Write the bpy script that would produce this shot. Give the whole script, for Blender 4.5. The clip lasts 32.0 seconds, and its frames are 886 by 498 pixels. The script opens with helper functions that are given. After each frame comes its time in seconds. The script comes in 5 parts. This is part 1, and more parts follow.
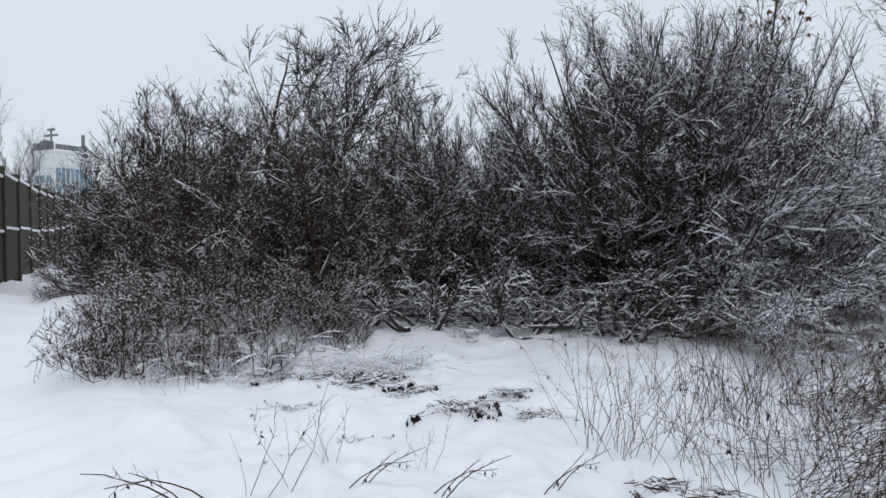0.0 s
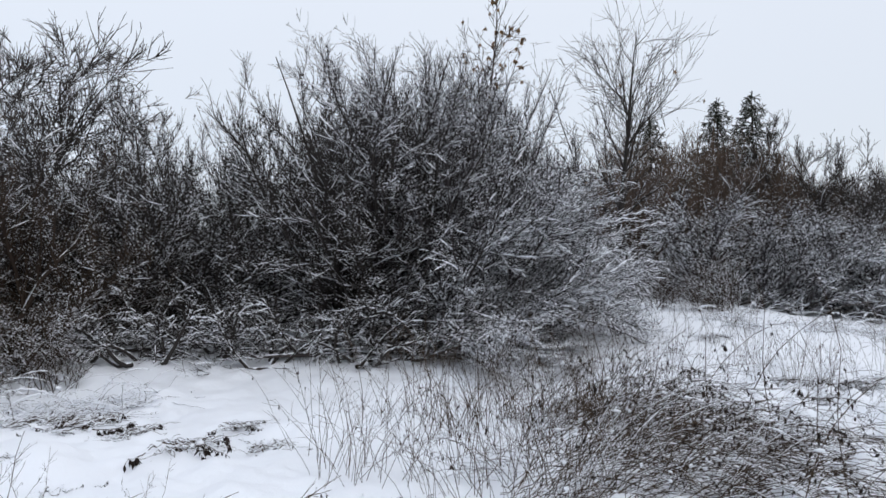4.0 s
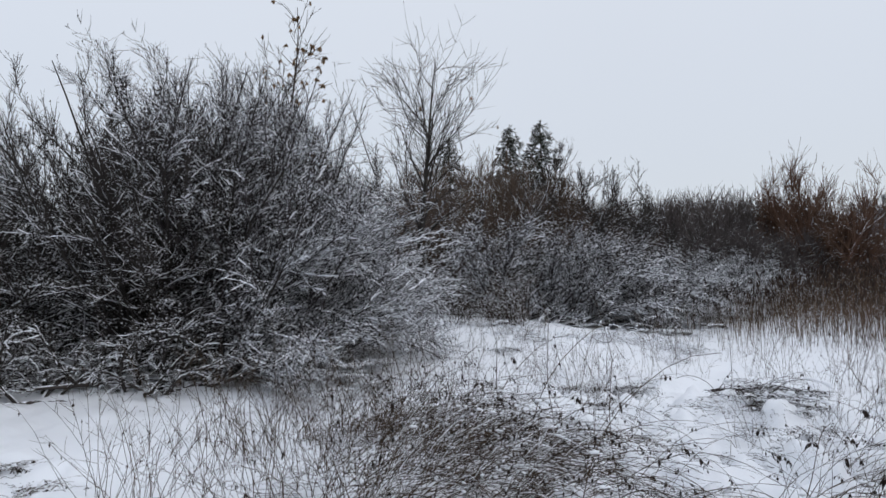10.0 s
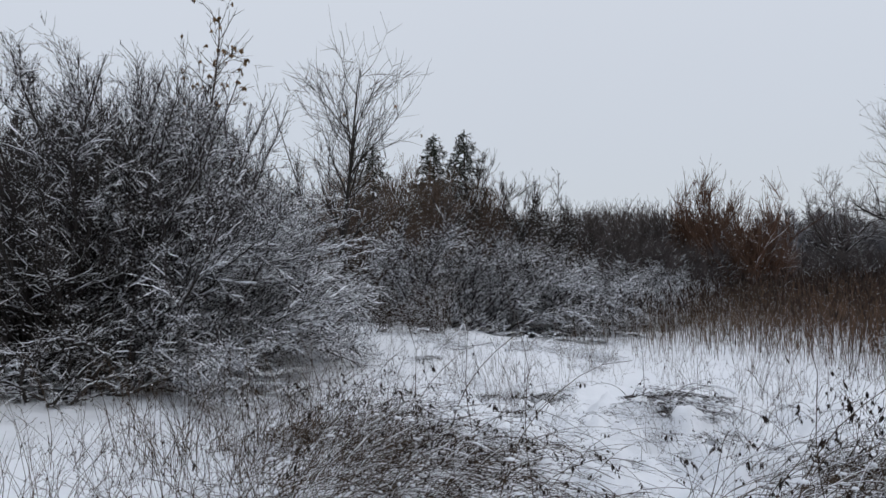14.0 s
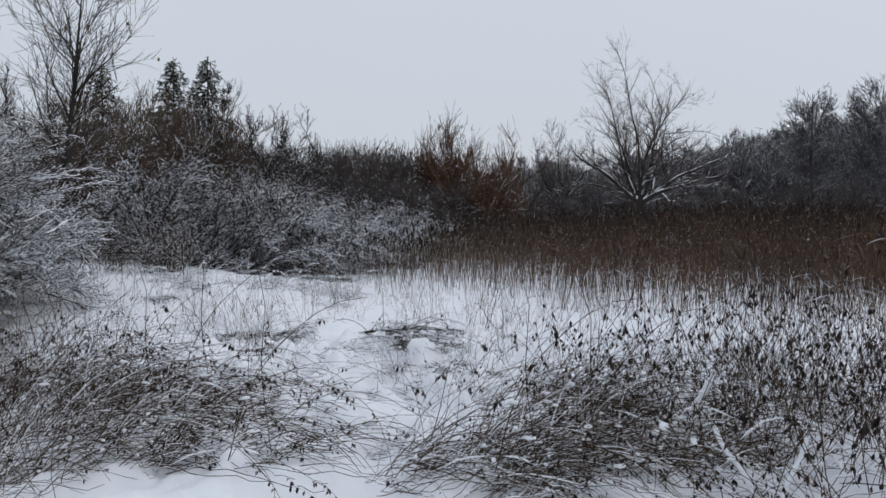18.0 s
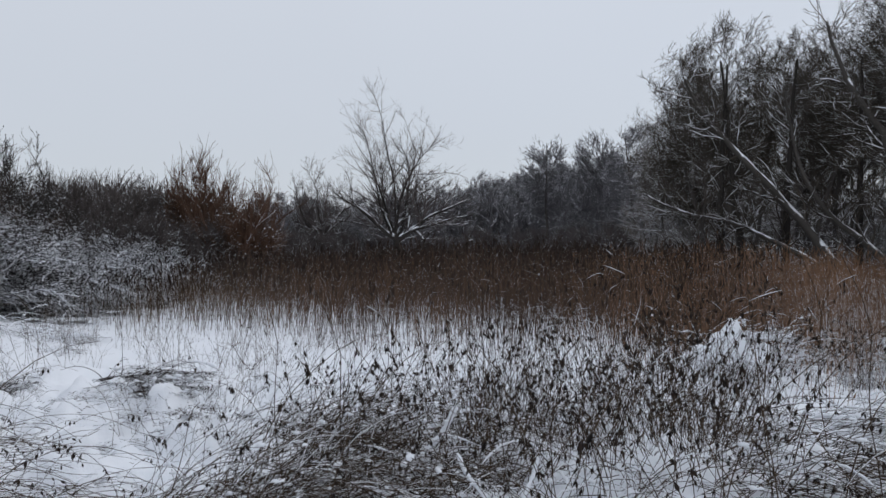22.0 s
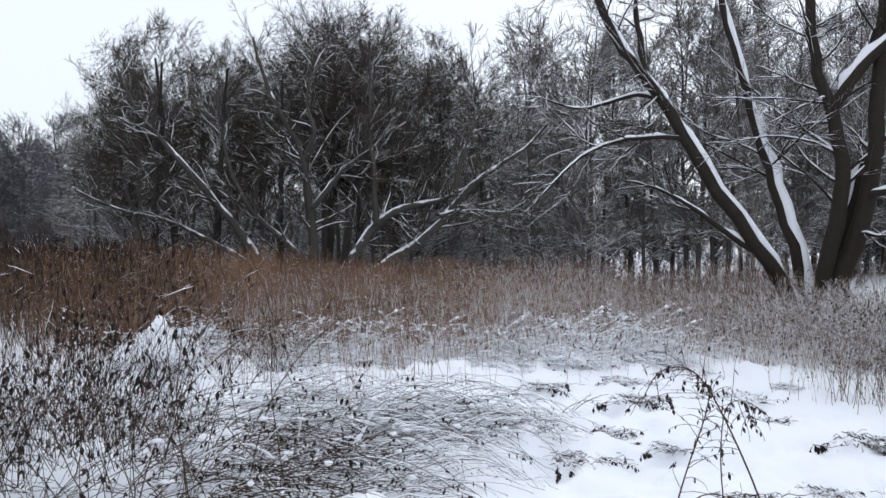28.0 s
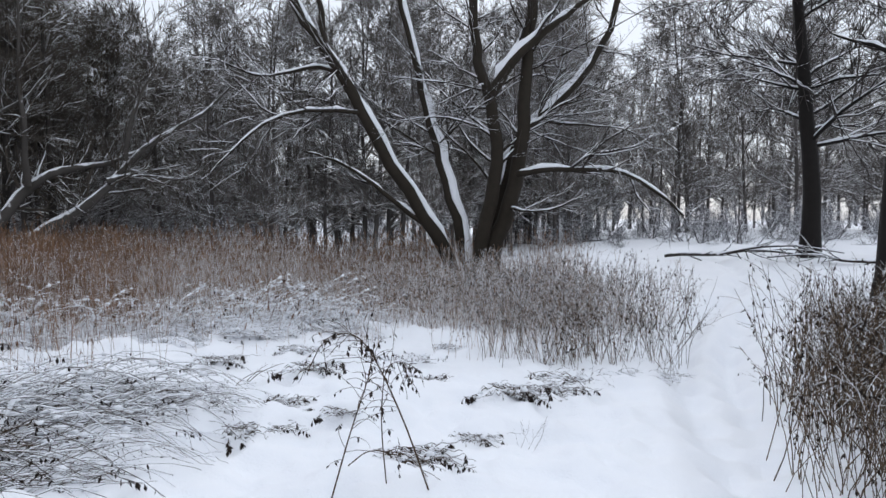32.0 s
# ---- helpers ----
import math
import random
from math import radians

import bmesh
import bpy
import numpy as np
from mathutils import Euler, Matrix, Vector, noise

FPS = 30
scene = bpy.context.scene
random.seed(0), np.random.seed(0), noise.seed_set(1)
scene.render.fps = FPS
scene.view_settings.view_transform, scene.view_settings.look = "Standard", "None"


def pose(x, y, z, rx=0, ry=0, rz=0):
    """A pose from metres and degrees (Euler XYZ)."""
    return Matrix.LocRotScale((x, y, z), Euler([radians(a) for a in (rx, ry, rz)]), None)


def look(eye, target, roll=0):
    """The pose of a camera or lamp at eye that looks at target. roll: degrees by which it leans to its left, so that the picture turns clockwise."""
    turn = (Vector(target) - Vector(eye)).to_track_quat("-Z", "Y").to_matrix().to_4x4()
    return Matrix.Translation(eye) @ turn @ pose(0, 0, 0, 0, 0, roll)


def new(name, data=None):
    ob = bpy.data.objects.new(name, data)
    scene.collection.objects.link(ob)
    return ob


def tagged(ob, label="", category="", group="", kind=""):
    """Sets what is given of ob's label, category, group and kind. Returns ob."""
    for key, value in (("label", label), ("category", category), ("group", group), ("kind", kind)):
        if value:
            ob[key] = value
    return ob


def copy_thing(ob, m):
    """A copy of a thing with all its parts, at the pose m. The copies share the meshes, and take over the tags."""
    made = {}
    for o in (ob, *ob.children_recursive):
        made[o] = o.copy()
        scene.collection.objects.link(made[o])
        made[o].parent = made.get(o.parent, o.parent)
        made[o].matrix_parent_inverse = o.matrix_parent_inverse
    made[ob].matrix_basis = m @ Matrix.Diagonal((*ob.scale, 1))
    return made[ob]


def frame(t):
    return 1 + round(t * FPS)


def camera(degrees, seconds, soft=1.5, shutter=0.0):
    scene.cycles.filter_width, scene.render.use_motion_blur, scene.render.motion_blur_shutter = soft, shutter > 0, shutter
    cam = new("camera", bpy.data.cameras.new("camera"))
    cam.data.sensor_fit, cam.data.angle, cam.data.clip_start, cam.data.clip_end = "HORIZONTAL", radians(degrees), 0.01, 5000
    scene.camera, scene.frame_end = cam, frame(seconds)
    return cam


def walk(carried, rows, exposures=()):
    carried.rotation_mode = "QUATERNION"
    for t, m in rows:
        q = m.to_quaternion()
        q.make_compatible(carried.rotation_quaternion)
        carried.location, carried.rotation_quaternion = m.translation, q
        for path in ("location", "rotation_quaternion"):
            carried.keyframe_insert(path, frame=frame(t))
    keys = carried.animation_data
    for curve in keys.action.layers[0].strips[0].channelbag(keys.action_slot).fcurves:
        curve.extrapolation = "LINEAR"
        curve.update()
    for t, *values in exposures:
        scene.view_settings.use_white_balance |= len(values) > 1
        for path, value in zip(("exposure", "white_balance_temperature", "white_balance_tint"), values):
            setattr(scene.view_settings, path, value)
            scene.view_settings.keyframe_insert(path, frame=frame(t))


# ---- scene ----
cam = camera(60.6, 32.0)

# seconds, heading (degrees clockwise from +y), tilt, roll
TURNS = [
    (0.0, -0.00, -0.69, -0.93),
    (0.5, 1.84, -0.79, -1.02),
    (1.0, 3.89, -0.95, -1.04),
    (1.5, 6.32, -1.00, -0.96),
    (2.0, 8.93, -0.86, -1.24),
    (2.5, 11.53, -0.64, -1.32),
    (3.0, 14.21, -0.00, -1.01),
    (3.5, 16.49, 0.73, -1.12),
    (4.0, 19.44, 1.02, -1.12),
    (4.5, 21.69, 1.09, -1.06),
    (6.5, 28.07, 1.38, -1.52),
    (7.0, 29.09, 1.26, -1.54),
    (7.5, 30.01, 1.35, -1.66),
    (8.0, 30.73, 1.01, -1.72),
    (8.5, 31.30, 0.99, -2.03),
    (9.0, 32.88, 1.13, -2.00),
    (9.5, 34.16, 1.53, -1.93),
    (10.0, 34.14, 2.08, -1.68),
    (10.5, 34.04, 3.01, -2.01),
    (11.0, 34.84, 3.38, -1.48),
    (11.5, 34.75, 3.67, -1.73),
    (12.0, 35.39, 3.76, -1.88),
    (12.5, 35.82, 3.54, -1.61),
    (13.0, 36.41, 3.37, -1.49),
    (13.5, 37.68, 2.92, -1.39),
    (14.0, 39.96, 2.53, -1.13),
    (14.5, 41.76, 1.35, -0.98),
    (15.0, 44.24, -0.49, -0.65),
    (15.5, 47.30, -2.31, 0.02),
    (17.5, 53.97, -2.45, -0.02),
    (18.0, 58.66, -2.36, -0.17),
    (18.5, 62.14, -2.17, -0.40),
    (19.0, 64.26, -2.24, -0.50),
    (19.5, 65.94, -2.18, -0.59),
    (20.0, 67.95, -1.99, -0.74),
    (20.5, 70.30, -1.18, -0.46),
    (21.0, 72.72, -0.61, -0.31),
    (21.5, 75.25, -0.28, -0.29),
    (22.0, 76.66, 0.37, -0.10),
    (22.5, 78.50, 0.66, 0.06),
    (23.0, 82.02, 0.34, -0.10),
    (23.5, 86.01, 0.20, 0.16),
    (24.0, 89.62, 0.03, -0.12),
    (24.5, 91.54, -0.35, 0.05),
    (25.0, 95.09, -0.37, 0.08),
    (25.5, 99.49, -0.04, -0.08),
    (26.0, 104.06, 0.19, 0.09),
    (26.5, 108.34, 0.19, 0.08),
    (28.5, 119.62, -0.13, -0.19),
    (29.0, 122.26, -0.31, 0.16),
    (29.5, 125.74, -0.55, 0.15),
    (30.0, 129.60, -0.90, 0.17),
    (30.5, 132.33, -1.11, 0.21),
    (31.0, 135.00, -1.62, 0.06),
    (31.5, 137.39, -2.02, 0.31),
    (32.0, 140.73, -2.23, 0.41),
]
EYE = 1.6       # eye height
REACH = 0.2     # the phone is held this far in front of the body's axis


def held(heading, tilt, roll):
    a, b = radians(heading), radians(tilt)
    eye = Vector((REACH * math.sin(a), REACH * math.cos(a), EYE))
    ahead = Vector((math.sin(a) * math.cos(b), math.cos(a) * math.cos(b), math.sin(b)))
    return look(eye, eye + ahead, roll)


walk(cam, [(t, held(h, p, r)) for t, h, p, r in TURNS],
     exposures=[(0, -0.15), (4, 0.0), (9, -0.14), (13, -0.30), (19, -0.36), (22, -0.36), (23, -0.27), (24, -0.03), (26, 0.2), (29, 0.22), (31, 0.12), (32, 0.02)])

# ---- light: an even overcast sky with light snowfall ----
world = bpy.data.worlds.new("overcast")
scene.world = world
world.use_nodes = True
wn, wl = world.node_tree.nodes, world.node_tree.links
wn.clear()
sky = wn.new("ShaderNodeTexSky")
sky.sky_type, sky.sun_disc = "NISHITA", False
sky.sun_elevation, sky.sun_rotation = radians(40), radians(150)
sky.dust_density, sky.ozone_density = 1.0, 2.0
clear = wn.new("ShaderNodeBackground")
clear.inputs["Strength"].default_value = 0.02
cloud = wn.new("ShaderNodeBackground")
cloud.inputs["Strength"].default_value = 0.70
# cloud cover: slightly brighter overhead, faintly mottled
tc, grad = wn.new("ShaderNodeTexCoord"), wn.new("ShaderNodeSeparateXYZ")
wl.new(tc.outputs["Generated"], grad.inputs[0])
rise = wn.new("ShaderNodeMapRange")
rise.inputs["From Min"].default_value, rise.inputs["From Max"].default_value = -0.05, 0.9
wl.new(grad.outputs["Z"], rise.inputs["Value"])
mott = wn.new("ShaderNodeTexNoise")
mott.inputs["Scale"].default_value, mott.inputs["Detail"].default_value = 2.2, 3.0
wl.new(tc.outputs["Generated"], mott.inputs["Vector"])
addm = wn.new("ShaderNodeMath")
addm.operation = "MULTIPLY_ADD"
addm.inputs[1].default_value, addm.inputs[2].default_value = 0.12, -0.06
wl.new(mott.outputs["Fac"], addm.inputs[0])
sumf = wn.new("ShaderNodeMath")
wl.new(rise.outputs["Result"], sumf.inputs[0])
wl.new(addm.outputs[0], sumf.inputs[1])
tone = wn.new("ShaderNodeMix")
tone.data_type = "RGBA"
tone.inputs["A"].default_value, tone.inputs["B"].default_value = (0.90, 0.95, 1.04, 1), (1.32, 1.40, 1.53, 1)
wl.new(sumf.outputs[0], tone.inputs["Factor"])
wl.new(tone.outputs["Result"], cloud.inputs["Color"])
wl.new(sky.outputs[0], clear.inputs["Color"])
both, wout = wn.new("ShaderNodeAddShader"), wn.new("ShaderNodeOutputWorld")
wl.new(clear.outputs[0], both.inputs[0])
wl.new(cloud.outputs[0], both.inputs[1])
wl.new(both.outputs[0], wout.inputs["Surface"])

sun = new("sun", bpy.data.lights.new("sun", "SUN"))
sun.data.energy, sun.data.angle, sun.data.color = 0.6, radians(40), (1.0, 0.96, 0.92)
sun.matrix_world = look((0, 0, 60), (-20, 34, 36))
scene.view_settings.exposure = 0.0


# ---- materials ----
def material(name, rough=0.8, metal=0.0):
    m = bpy.data.materials.new(name)
    m.use_nodes = True
    b = m.node_tree.nodes["Principled BSDF"]
    b.inputs["Roughness"].default_value, b.inputs["Metallic"].default_value = rough, metal
    return m, m.node_tree.nodes, m.node_tree.links, b


def noise_node(n, l, scale, detail=4.0, coord="Object"):
    t, x = n.new("ShaderNodeTexCoord"), n.new("ShaderNodeTexNoise")
    x.inputs["Scale"].default_value, x.inputs["Detail"].default_value = scale, detail
    l.new(t.outputs[coord], x.inputs["Vector"])
    return x.outputs["Fac"]


def mix_node(n, l, fac, a, b):
    m = n.new("ShaderNodeMix")
    m.data_type = "RGBA"
    for key, v in (("A", a), ("B", b)):
        if isinstance(v, tuple):
            m.inputs[key].default_value = (*v, 1)
        else:
            l.new(v, m.inputs[key])
    l.new(fac, m.inputs["Factor"])
    return m.outputs["Result"]


def math_node(n, l, op, *values):
    m = n.new("ShaderNodeMath")
    m.operation = op
    for i, v in enumerate(values):
        if isinstance(v, (int, float)):
            m.inputs[i].default_value = v
        else:
            l.new(v, m.inputs[i])
    return m.outputs[0]


def range_node(n, l, v, a, b, c=0.0, d=1.0):
    m = n.new("ShaderNodeMapRange")
    for i, x in zip((1, 2, 3, 4), (a, b, c, d)):
        m.inputs[i].default_value = x
    l.new(v, m.inputs[0])
    return m.outputs[0]


def bump_node(n, l, b, height, strength, distance):
    k = n.new("ShaderNodeBump")
    k.inputs["Strength"].default_value, k.inputs["Distance"].default_value = strength, distance
    l.new(height, k.inputs["Height"])
    l.new(k.outputs[0], b.inputs["Normal"])


SNOW = (0.84, 0.855, 0.89)


def plant_material(name, dark, light, snow=0.0, grain=6.0, rough=0.85, spread=0.35, patch=1.6, drift=None):
    """Bark, twig or stalk, varied piece by piece; snow lies on what faces up: snow 0 is none, 1 nearly all."""
    m, n, l, b = material(name, rough)
    g = n.new("ShaderNodeNewGeometry")
    v = math_node(n, l, "MULTIPLY_ADD", g.outputs["Random Per Island"], 0.6, math_node(n, l, "MULTIPLY", noise_node(n, l, grain), 0.4))
    col = mix_node(n, l, v, dark, light)
    if drift:
        col = mix_node(n, l, range_node(n, l, noise_node(n, l, 0.7, 4.0), 0.40, 0.60), col, drift)
    if snow:
        s = n.new("ShaderNodeSeparateXYZ")
        l.new(g.outputs["Normal"], s.inputs[0])
        a = math_node(n, l, "ADD", s.outputs["Z"], math_node(n, l, "MULTIPLY_ADD", noise_node(n, l, patch, 5.0), 2.2, -1.1))
        a = math_node(n, l, "ADD", a, math_node(n, l, "MULTIPLY_ADD", g.outputs["Random Per Island"], 0.36, -0.18))
        f = range_node(n, l, a, 1.0 - 1.4 * snow, 1.0 - 1.4 * snow + spread)
        col = mix_node(n, l, f, col, SNOW)
    l.new(col, b.inputs["Base Color"])
    b.inputs["Specular IOR Level"].default_value = 0.2
    if grain < 20:
        bump_node(n, l, b, noise_node(n, l, grain * 6, 3.0), 0.5, 0.01)
    return m


def snow_material(name, grain=60.0):
    m, n, l, b = material(name, 0.75)
    col = mix_node(n, l, noise_node(n, l, 1.3, 5.0), (0.82, 0.84, 0.89), (0.88, 0.895, 0.925))
    l.new(col, b.inputs["Base Color"])
    b.inputs["Specular IOR Level"].default_value = 0.25
    h = math_node(n, l, "ADD", noise_node(n, l, grain, 4.0), math_node(n, l, "MULTIPLY", noise_node(n, l, 7.0, 4.0), 3.0))
    bump_node(n, l, b, h, 0.5, 0.012)
    return m


def plain_material(name, a, b_, scale=8.0, rough=0.8, metal=0.0, bump=0.3):
    m, n, l, b = material(name, rough, metal)
    f = math_node(n, l, "MULTIPLY_ADD", noise_node(n, l, scale, 6.0), 1.6, -0.3)
    l.new(mix_node(n, l, f, a, b_), b.inputs["Base Color"])
    if bump:
        bump_node(n, l, b, noise_node(n, l, scale * 7, 4.0), bump, 0.01)
    return m


snow_ground = snow_material("snow ground")
snow_lying = snow_material("snow lying on branches", 30.0)
bark_dark = plant_material("dark willow bark", (0.014, 0.012, 0.011), (0.05, 0.043, 0.038), 0.14, spread=0.15, patch=8.0)
bark_brown = plant_material("brown bark", (0.020, 0.015, 0.012), (0.075, 0.053, 0.040), 0.12, spread=0.15, patch=8.0)
bark_pale = plant_material("grey bark with snow on its upper side", (0.03, 0.027, 0.025), (0.10, 0.09, 0.082), 0.30, spread=0.2, patch=3.0)
bark_alder = plant_material("grey alder bark", (0.034, 0.031, 0.030), (0.115, 0.103, 0.096), 0.14)
bark_oak = plant_material("rough oak bark with clinging snow", (0.004, 0.0035, 0.0035), (0.022, 0.018, 0.016), 0.24, 9.0, spread=0.1, patch=5.0)
bark_maple = plant_material("dark grey brown bark of a stout trunk", (0.008, 0.0065, 0.005), (0.045, 0.036, 0.027), 0.14, 9.0, spread=0.12, patch=5.0)
twig_dark = plant_material("dark twigs with flecks of snow", (0.018, 0.0155, 0.015), (0.074, 0.063, 0.058), 0.055, 30, spread=0.2, patch=14.0)
twig_red = plant_material("brown twigs with flecks of snow", (0.024, 0.017, 0.013), (0.085, 0.060, 0.044), 0.07, 30, spread=0.2, patch=14.0)
twig_snowy = plant_material("twigs coated with snow", (0.022, 0.019, 0.020), (0.085, 0.074, 0.075), 0.27, 30, spread=0.2, patch=14.0)
# base colour lightened and snow share raised to paint haze between the trunks
twig_tall_hazy = plant_material("fine twigs of tall trees lightened for haze", (0.085, 0.077, 0.072), (0.235, 0.213, 0.198), 0.23, 30, spread=0.2)
twig_brown = plant_material("brown brush twigs", (0.055, 0.041, 0.032), (0.17, 0.122, 0.094), 0.03, 30)
# pale bluish base colour and extra snow stand in for haze over distance
twig_hazy = plant_material("far wood twigs paled with haze", (0.07, 0.067, 0.073), (0.19, 0.182, 0.195), 0.23, 30, patch=6.0)
twig_alder = plant_material("dark brown alder twigs", (0.038, 0.033, 0.028), (0.115, 0.098, 0.082), 0.05, 30, spread=0.2)
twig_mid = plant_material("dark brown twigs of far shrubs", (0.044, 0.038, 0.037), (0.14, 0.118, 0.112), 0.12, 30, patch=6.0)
twig_rust = plant_material("rusty twigs", (0.06, 0.035, 0.025), (0.16, 0.09, 0.06), 0.12, 30)
needles = plant_material("spruce needles dusted with snow", (0.012, 0.018, 0.013), (0.05, 0.05, 0.032), 0.28, 30)
reed_stalk = plant_material("brown reed stalks", (0.022, 0.015, 0.011), (0.26, 0.155, 0.095), 0.12, 40, drift=(0.06, 0.042, 0.033), patch=8.0)
reed_rust = plant_material("rust-brown reed stalks", (0.06, 0.037, 0.025), (0.50, 0.285, 0.165), 0.20, 40, drift=(0.17, 0.103, 0.068), patch=8.0)
reed_plume = plant_material("brown reed plumes", (0.018, 0.013, 0.010), (0.07, 0.045, 0.035), 0.08, 40)
reed_snowy = plant_material("dry stalks crusted with snow", (0.11, 0.078, 0.060), (0.55, 0.39, 0.28), 0.74, 40, patch=9.0)
straw = plant_material("dry straw", (0.035, 0.025, 0.018), (0.20, 0.14, 0.09), 0.2, 40, patch=8.0)
straw_snowy = plant_material("bent stalks under snow", (0.018, 0.014, 0.011), (0.11, 0.078, 0.052), 0.10, 40, spread=0.2, patch=8.0)
weed_stem = plant_material("dry weed stems", (0.012, 0.009, 0.007), (0.12, 0.080, 0.050), 0.04, 40, patch=8.0)
weed_leaf = plant_material("withered dark leaves", (0.010, 0.008, 0.007), (0.045, 0.03, 0.024), 0.10, 40)
seed_tan = plant_material("tan seed bunches", (0.12, 0.075, 0.04), (0.32, 0.2, 0.11), 0.08, 40)
fence_board = plant_material("weathered fence slabs", (0.018, 0.020, 0.014), (0.075, 0.068, 0.048), 0.0, 3.0)
concrete = plain_material("pale wall", (0.55, 0.57, 0.58), (0.66, 0.68, 0.69), 0.4, 0.8)
steel = plain_material("dull steel", (0.14, 0.15, 0.15), (0.24, 0.25, 0.26), 5.0, 0.5, 0.7)
glass_blue, _n, _l, _b = material("bluish window glass", 0.08)
_b.inputs["Base Color"].default_value = (0.16, 0.26, 0.32, 1)


# ---- mesh helpers ----
def mesh_from(name, verts, quads, mat, smooth=True):
    """A mesh from arrays of places and four-cornered faces."""
    me = bpy.data.meshes.new(name)
    verts, quads = np.asarray(verts, np.float32), np.asarray(quads, np.int32)
    me.vertices.add(len(verts))
    me.vertices.foreach_set("co", verts.ravel())
    me.loops.add(quads.size)
    me.loops.foreach_set("vertex_index", quads.ravel())
    me.polygons.add(len(quads))
    me.polygons.foreach_set("loop_start", np.arange(0, quads.size, quads.shape[1], dtype=np.int32))
    me.polygons.foreach_set("use_smooth", np.full(len(quads), smooth))
    me.update(calc_edges=True)
    me.materials.append(mat)
    return me


def unit(v):
    return v / np.maximum(np.linalg.norm(v, axis=-1, keepdims=True), 1e-9)


def grow(rng, p, d, length, r0, taper=0.25, seg=5, wander=0.15, lift=0.0):
    """Curved shoots from places p in ways d: their points and radii."""
    n = len(p)
    pts, d, p = [p], unit(np.asarray(d, float)), np.asarray(p, float)
    step = np.asarray(length, float)[:, None] / seg
    for _ in range(seg):
        d = unit(d + rng.normal(0, wander, (n, 3)) + np.array([0, 0, lift]) / seg)
        p = p + d * step
        pts.append(p)
    r = np.asarray(r0, float)[:, None] * np.linspace(1, taper, seg + 1)[None]
    return np.stack(pts, 1), r


def sprout(rng, pts, rad, n, u=(0.2, 1.0), angle=40.0, sd=12.0, length=1.0, vary=0.35, rfac=0.6, rmin=0.002, taper=0.3,
           seg=3, wander=0.15, lift=0.0, bias=None, shorten=0.5):
    """n side shoots over the given shoots."""
    own = np.linalg.norm(np.diff(pts, axis=1), axis=-1).sum(1)
    i = rng.choice(len(pts), n, p=own / own.sum())
    t = rng.uniform(u[0], u[1], n)
    s = pts.shape[1] - 1
    k = np.minimum((t * s).astype(int), s - 1)
    w = (t * s - k)[:, None]
    p = pts[i, k] * (1 - w) + pts[i, k + 1] * w
    r = rad[i, k] * (1 - w[:, 0]) + rad[i, k + 1] * w[:, 0]
    tan = unit(pts[i, k + 1] - pts[i, k])
    side = unit(np.cross(tan, rng.normal(0, 1, (n, 3))))
    a = np.radians(rng.normal(angle, sd, n))[:, None]
    d = tan * np.cos(a) + side * np.sin(a)
    if bias is not None:
        d = unit(d + np.asarray(bias))
    size = length * np.exp(rng.normal(0, vary, n)) * (1 - shorten * t)
    return grow(rng, p, d, size, np.maximum(r * rfac, rmin), taper, seg, wander, lift)


def tubes(pts, rad, sides=3, push=None):
    """Tapered tubes along the shoots: places and faces."""
    n, s = pts.shape[:2]
    tan = np.empty_like(pts)
    tan[:, 1:-1] = pts[:, 2:] - pts[:, :-2]
    tan[:, 0], tan[:, -1] = pts[:, 1] - pts[:, 0], pts[:, -1] - pts[:, -2]
    tan = unit(tan)
    mean = unit(pts[:, -1] - pts[:, 0])
    ref = np.where(np.abs(mean[:, 2:]) < 0.8, np.array([[0.0, 0, 1]]), np.array([[1.0, 0, 0]]))[:, None]
    a = unit(np.cross(tan, ref))
    b = np.cross(a, tan)
    ang = np.arange(sides) * 2 * np.pi / sides + np.pi / 2
    ring = a[:, :, None] * np.cos(ang)[None, None, :, None] + b[:, :, None] * np.sin(ang)[None, None, :, None]
    v = pts[:, :, None] + ring * rad[:, :, None, None]
    if push is not None:
        v = v + push[:, :, None]
    base = (np.arange(n) * s * sides)[:, None, None]
    j, k = np.arange(s - 1)[None, :, None] * sides, np.arange(sides)[None, None]
    k2 = (k + 1) % sides
    f = np.stack([base + j + k, base + j + k2, base + j + sides + k2, base + j + sides + k], -1)
    return v.reshape(-1, 3), f.reshape(-1, 4)


def joined(*pieces):
    v, f, o = [], [], 0
    for a, b in pieces:
        v.append(a), f.append(b + o)
        o += len(a)
    return np.concatenate(v), np.concatenate(f)


def snow_on(rng, pts, rad, share=0.7, fat=0.9, least=0.004, sides=4, steep=0.93, gap=0.22):
    """Ridges of snow on the upper side of shoots that lie flat enough to hold it."""
    d = unit(pts[:, -1] - pts[:, 0])
    keep = (np.abs(d[:, 2]) < steep) & (rng.random(len(pts)) < share)
    p, r = pts[keep], np.maximum(rad[keep] * fat, least)
    r = r * rng.uniform(0.55, 1.25, r.shape)
    r *= np.where(rng.random(r.shape) < gap, 0.12, 1.0)
    r[:, 0] *= 0.4
    r[:, -1] *= 0.3
    tan = np.gradient(p, axis=1)
    tan = unit(tan)
    up = unit(np.array([0, 0, 1.0]) - tan * tan[..., 2:])
    push = up * (rad[keep] * 0.75 + r * 0.35)[..., None]
    return tubes(p, r, sides, push)


def finer(q):
    """The same runs with a point between each two."""
    out = np.empty((q.shape[0], q.shape[1] * 2 - 1, *q.shape[2:]))
    out[:, ::2], out[:, 1::2] = q, (q[:, 1:] + q[:, :-1]) / 2
    return out


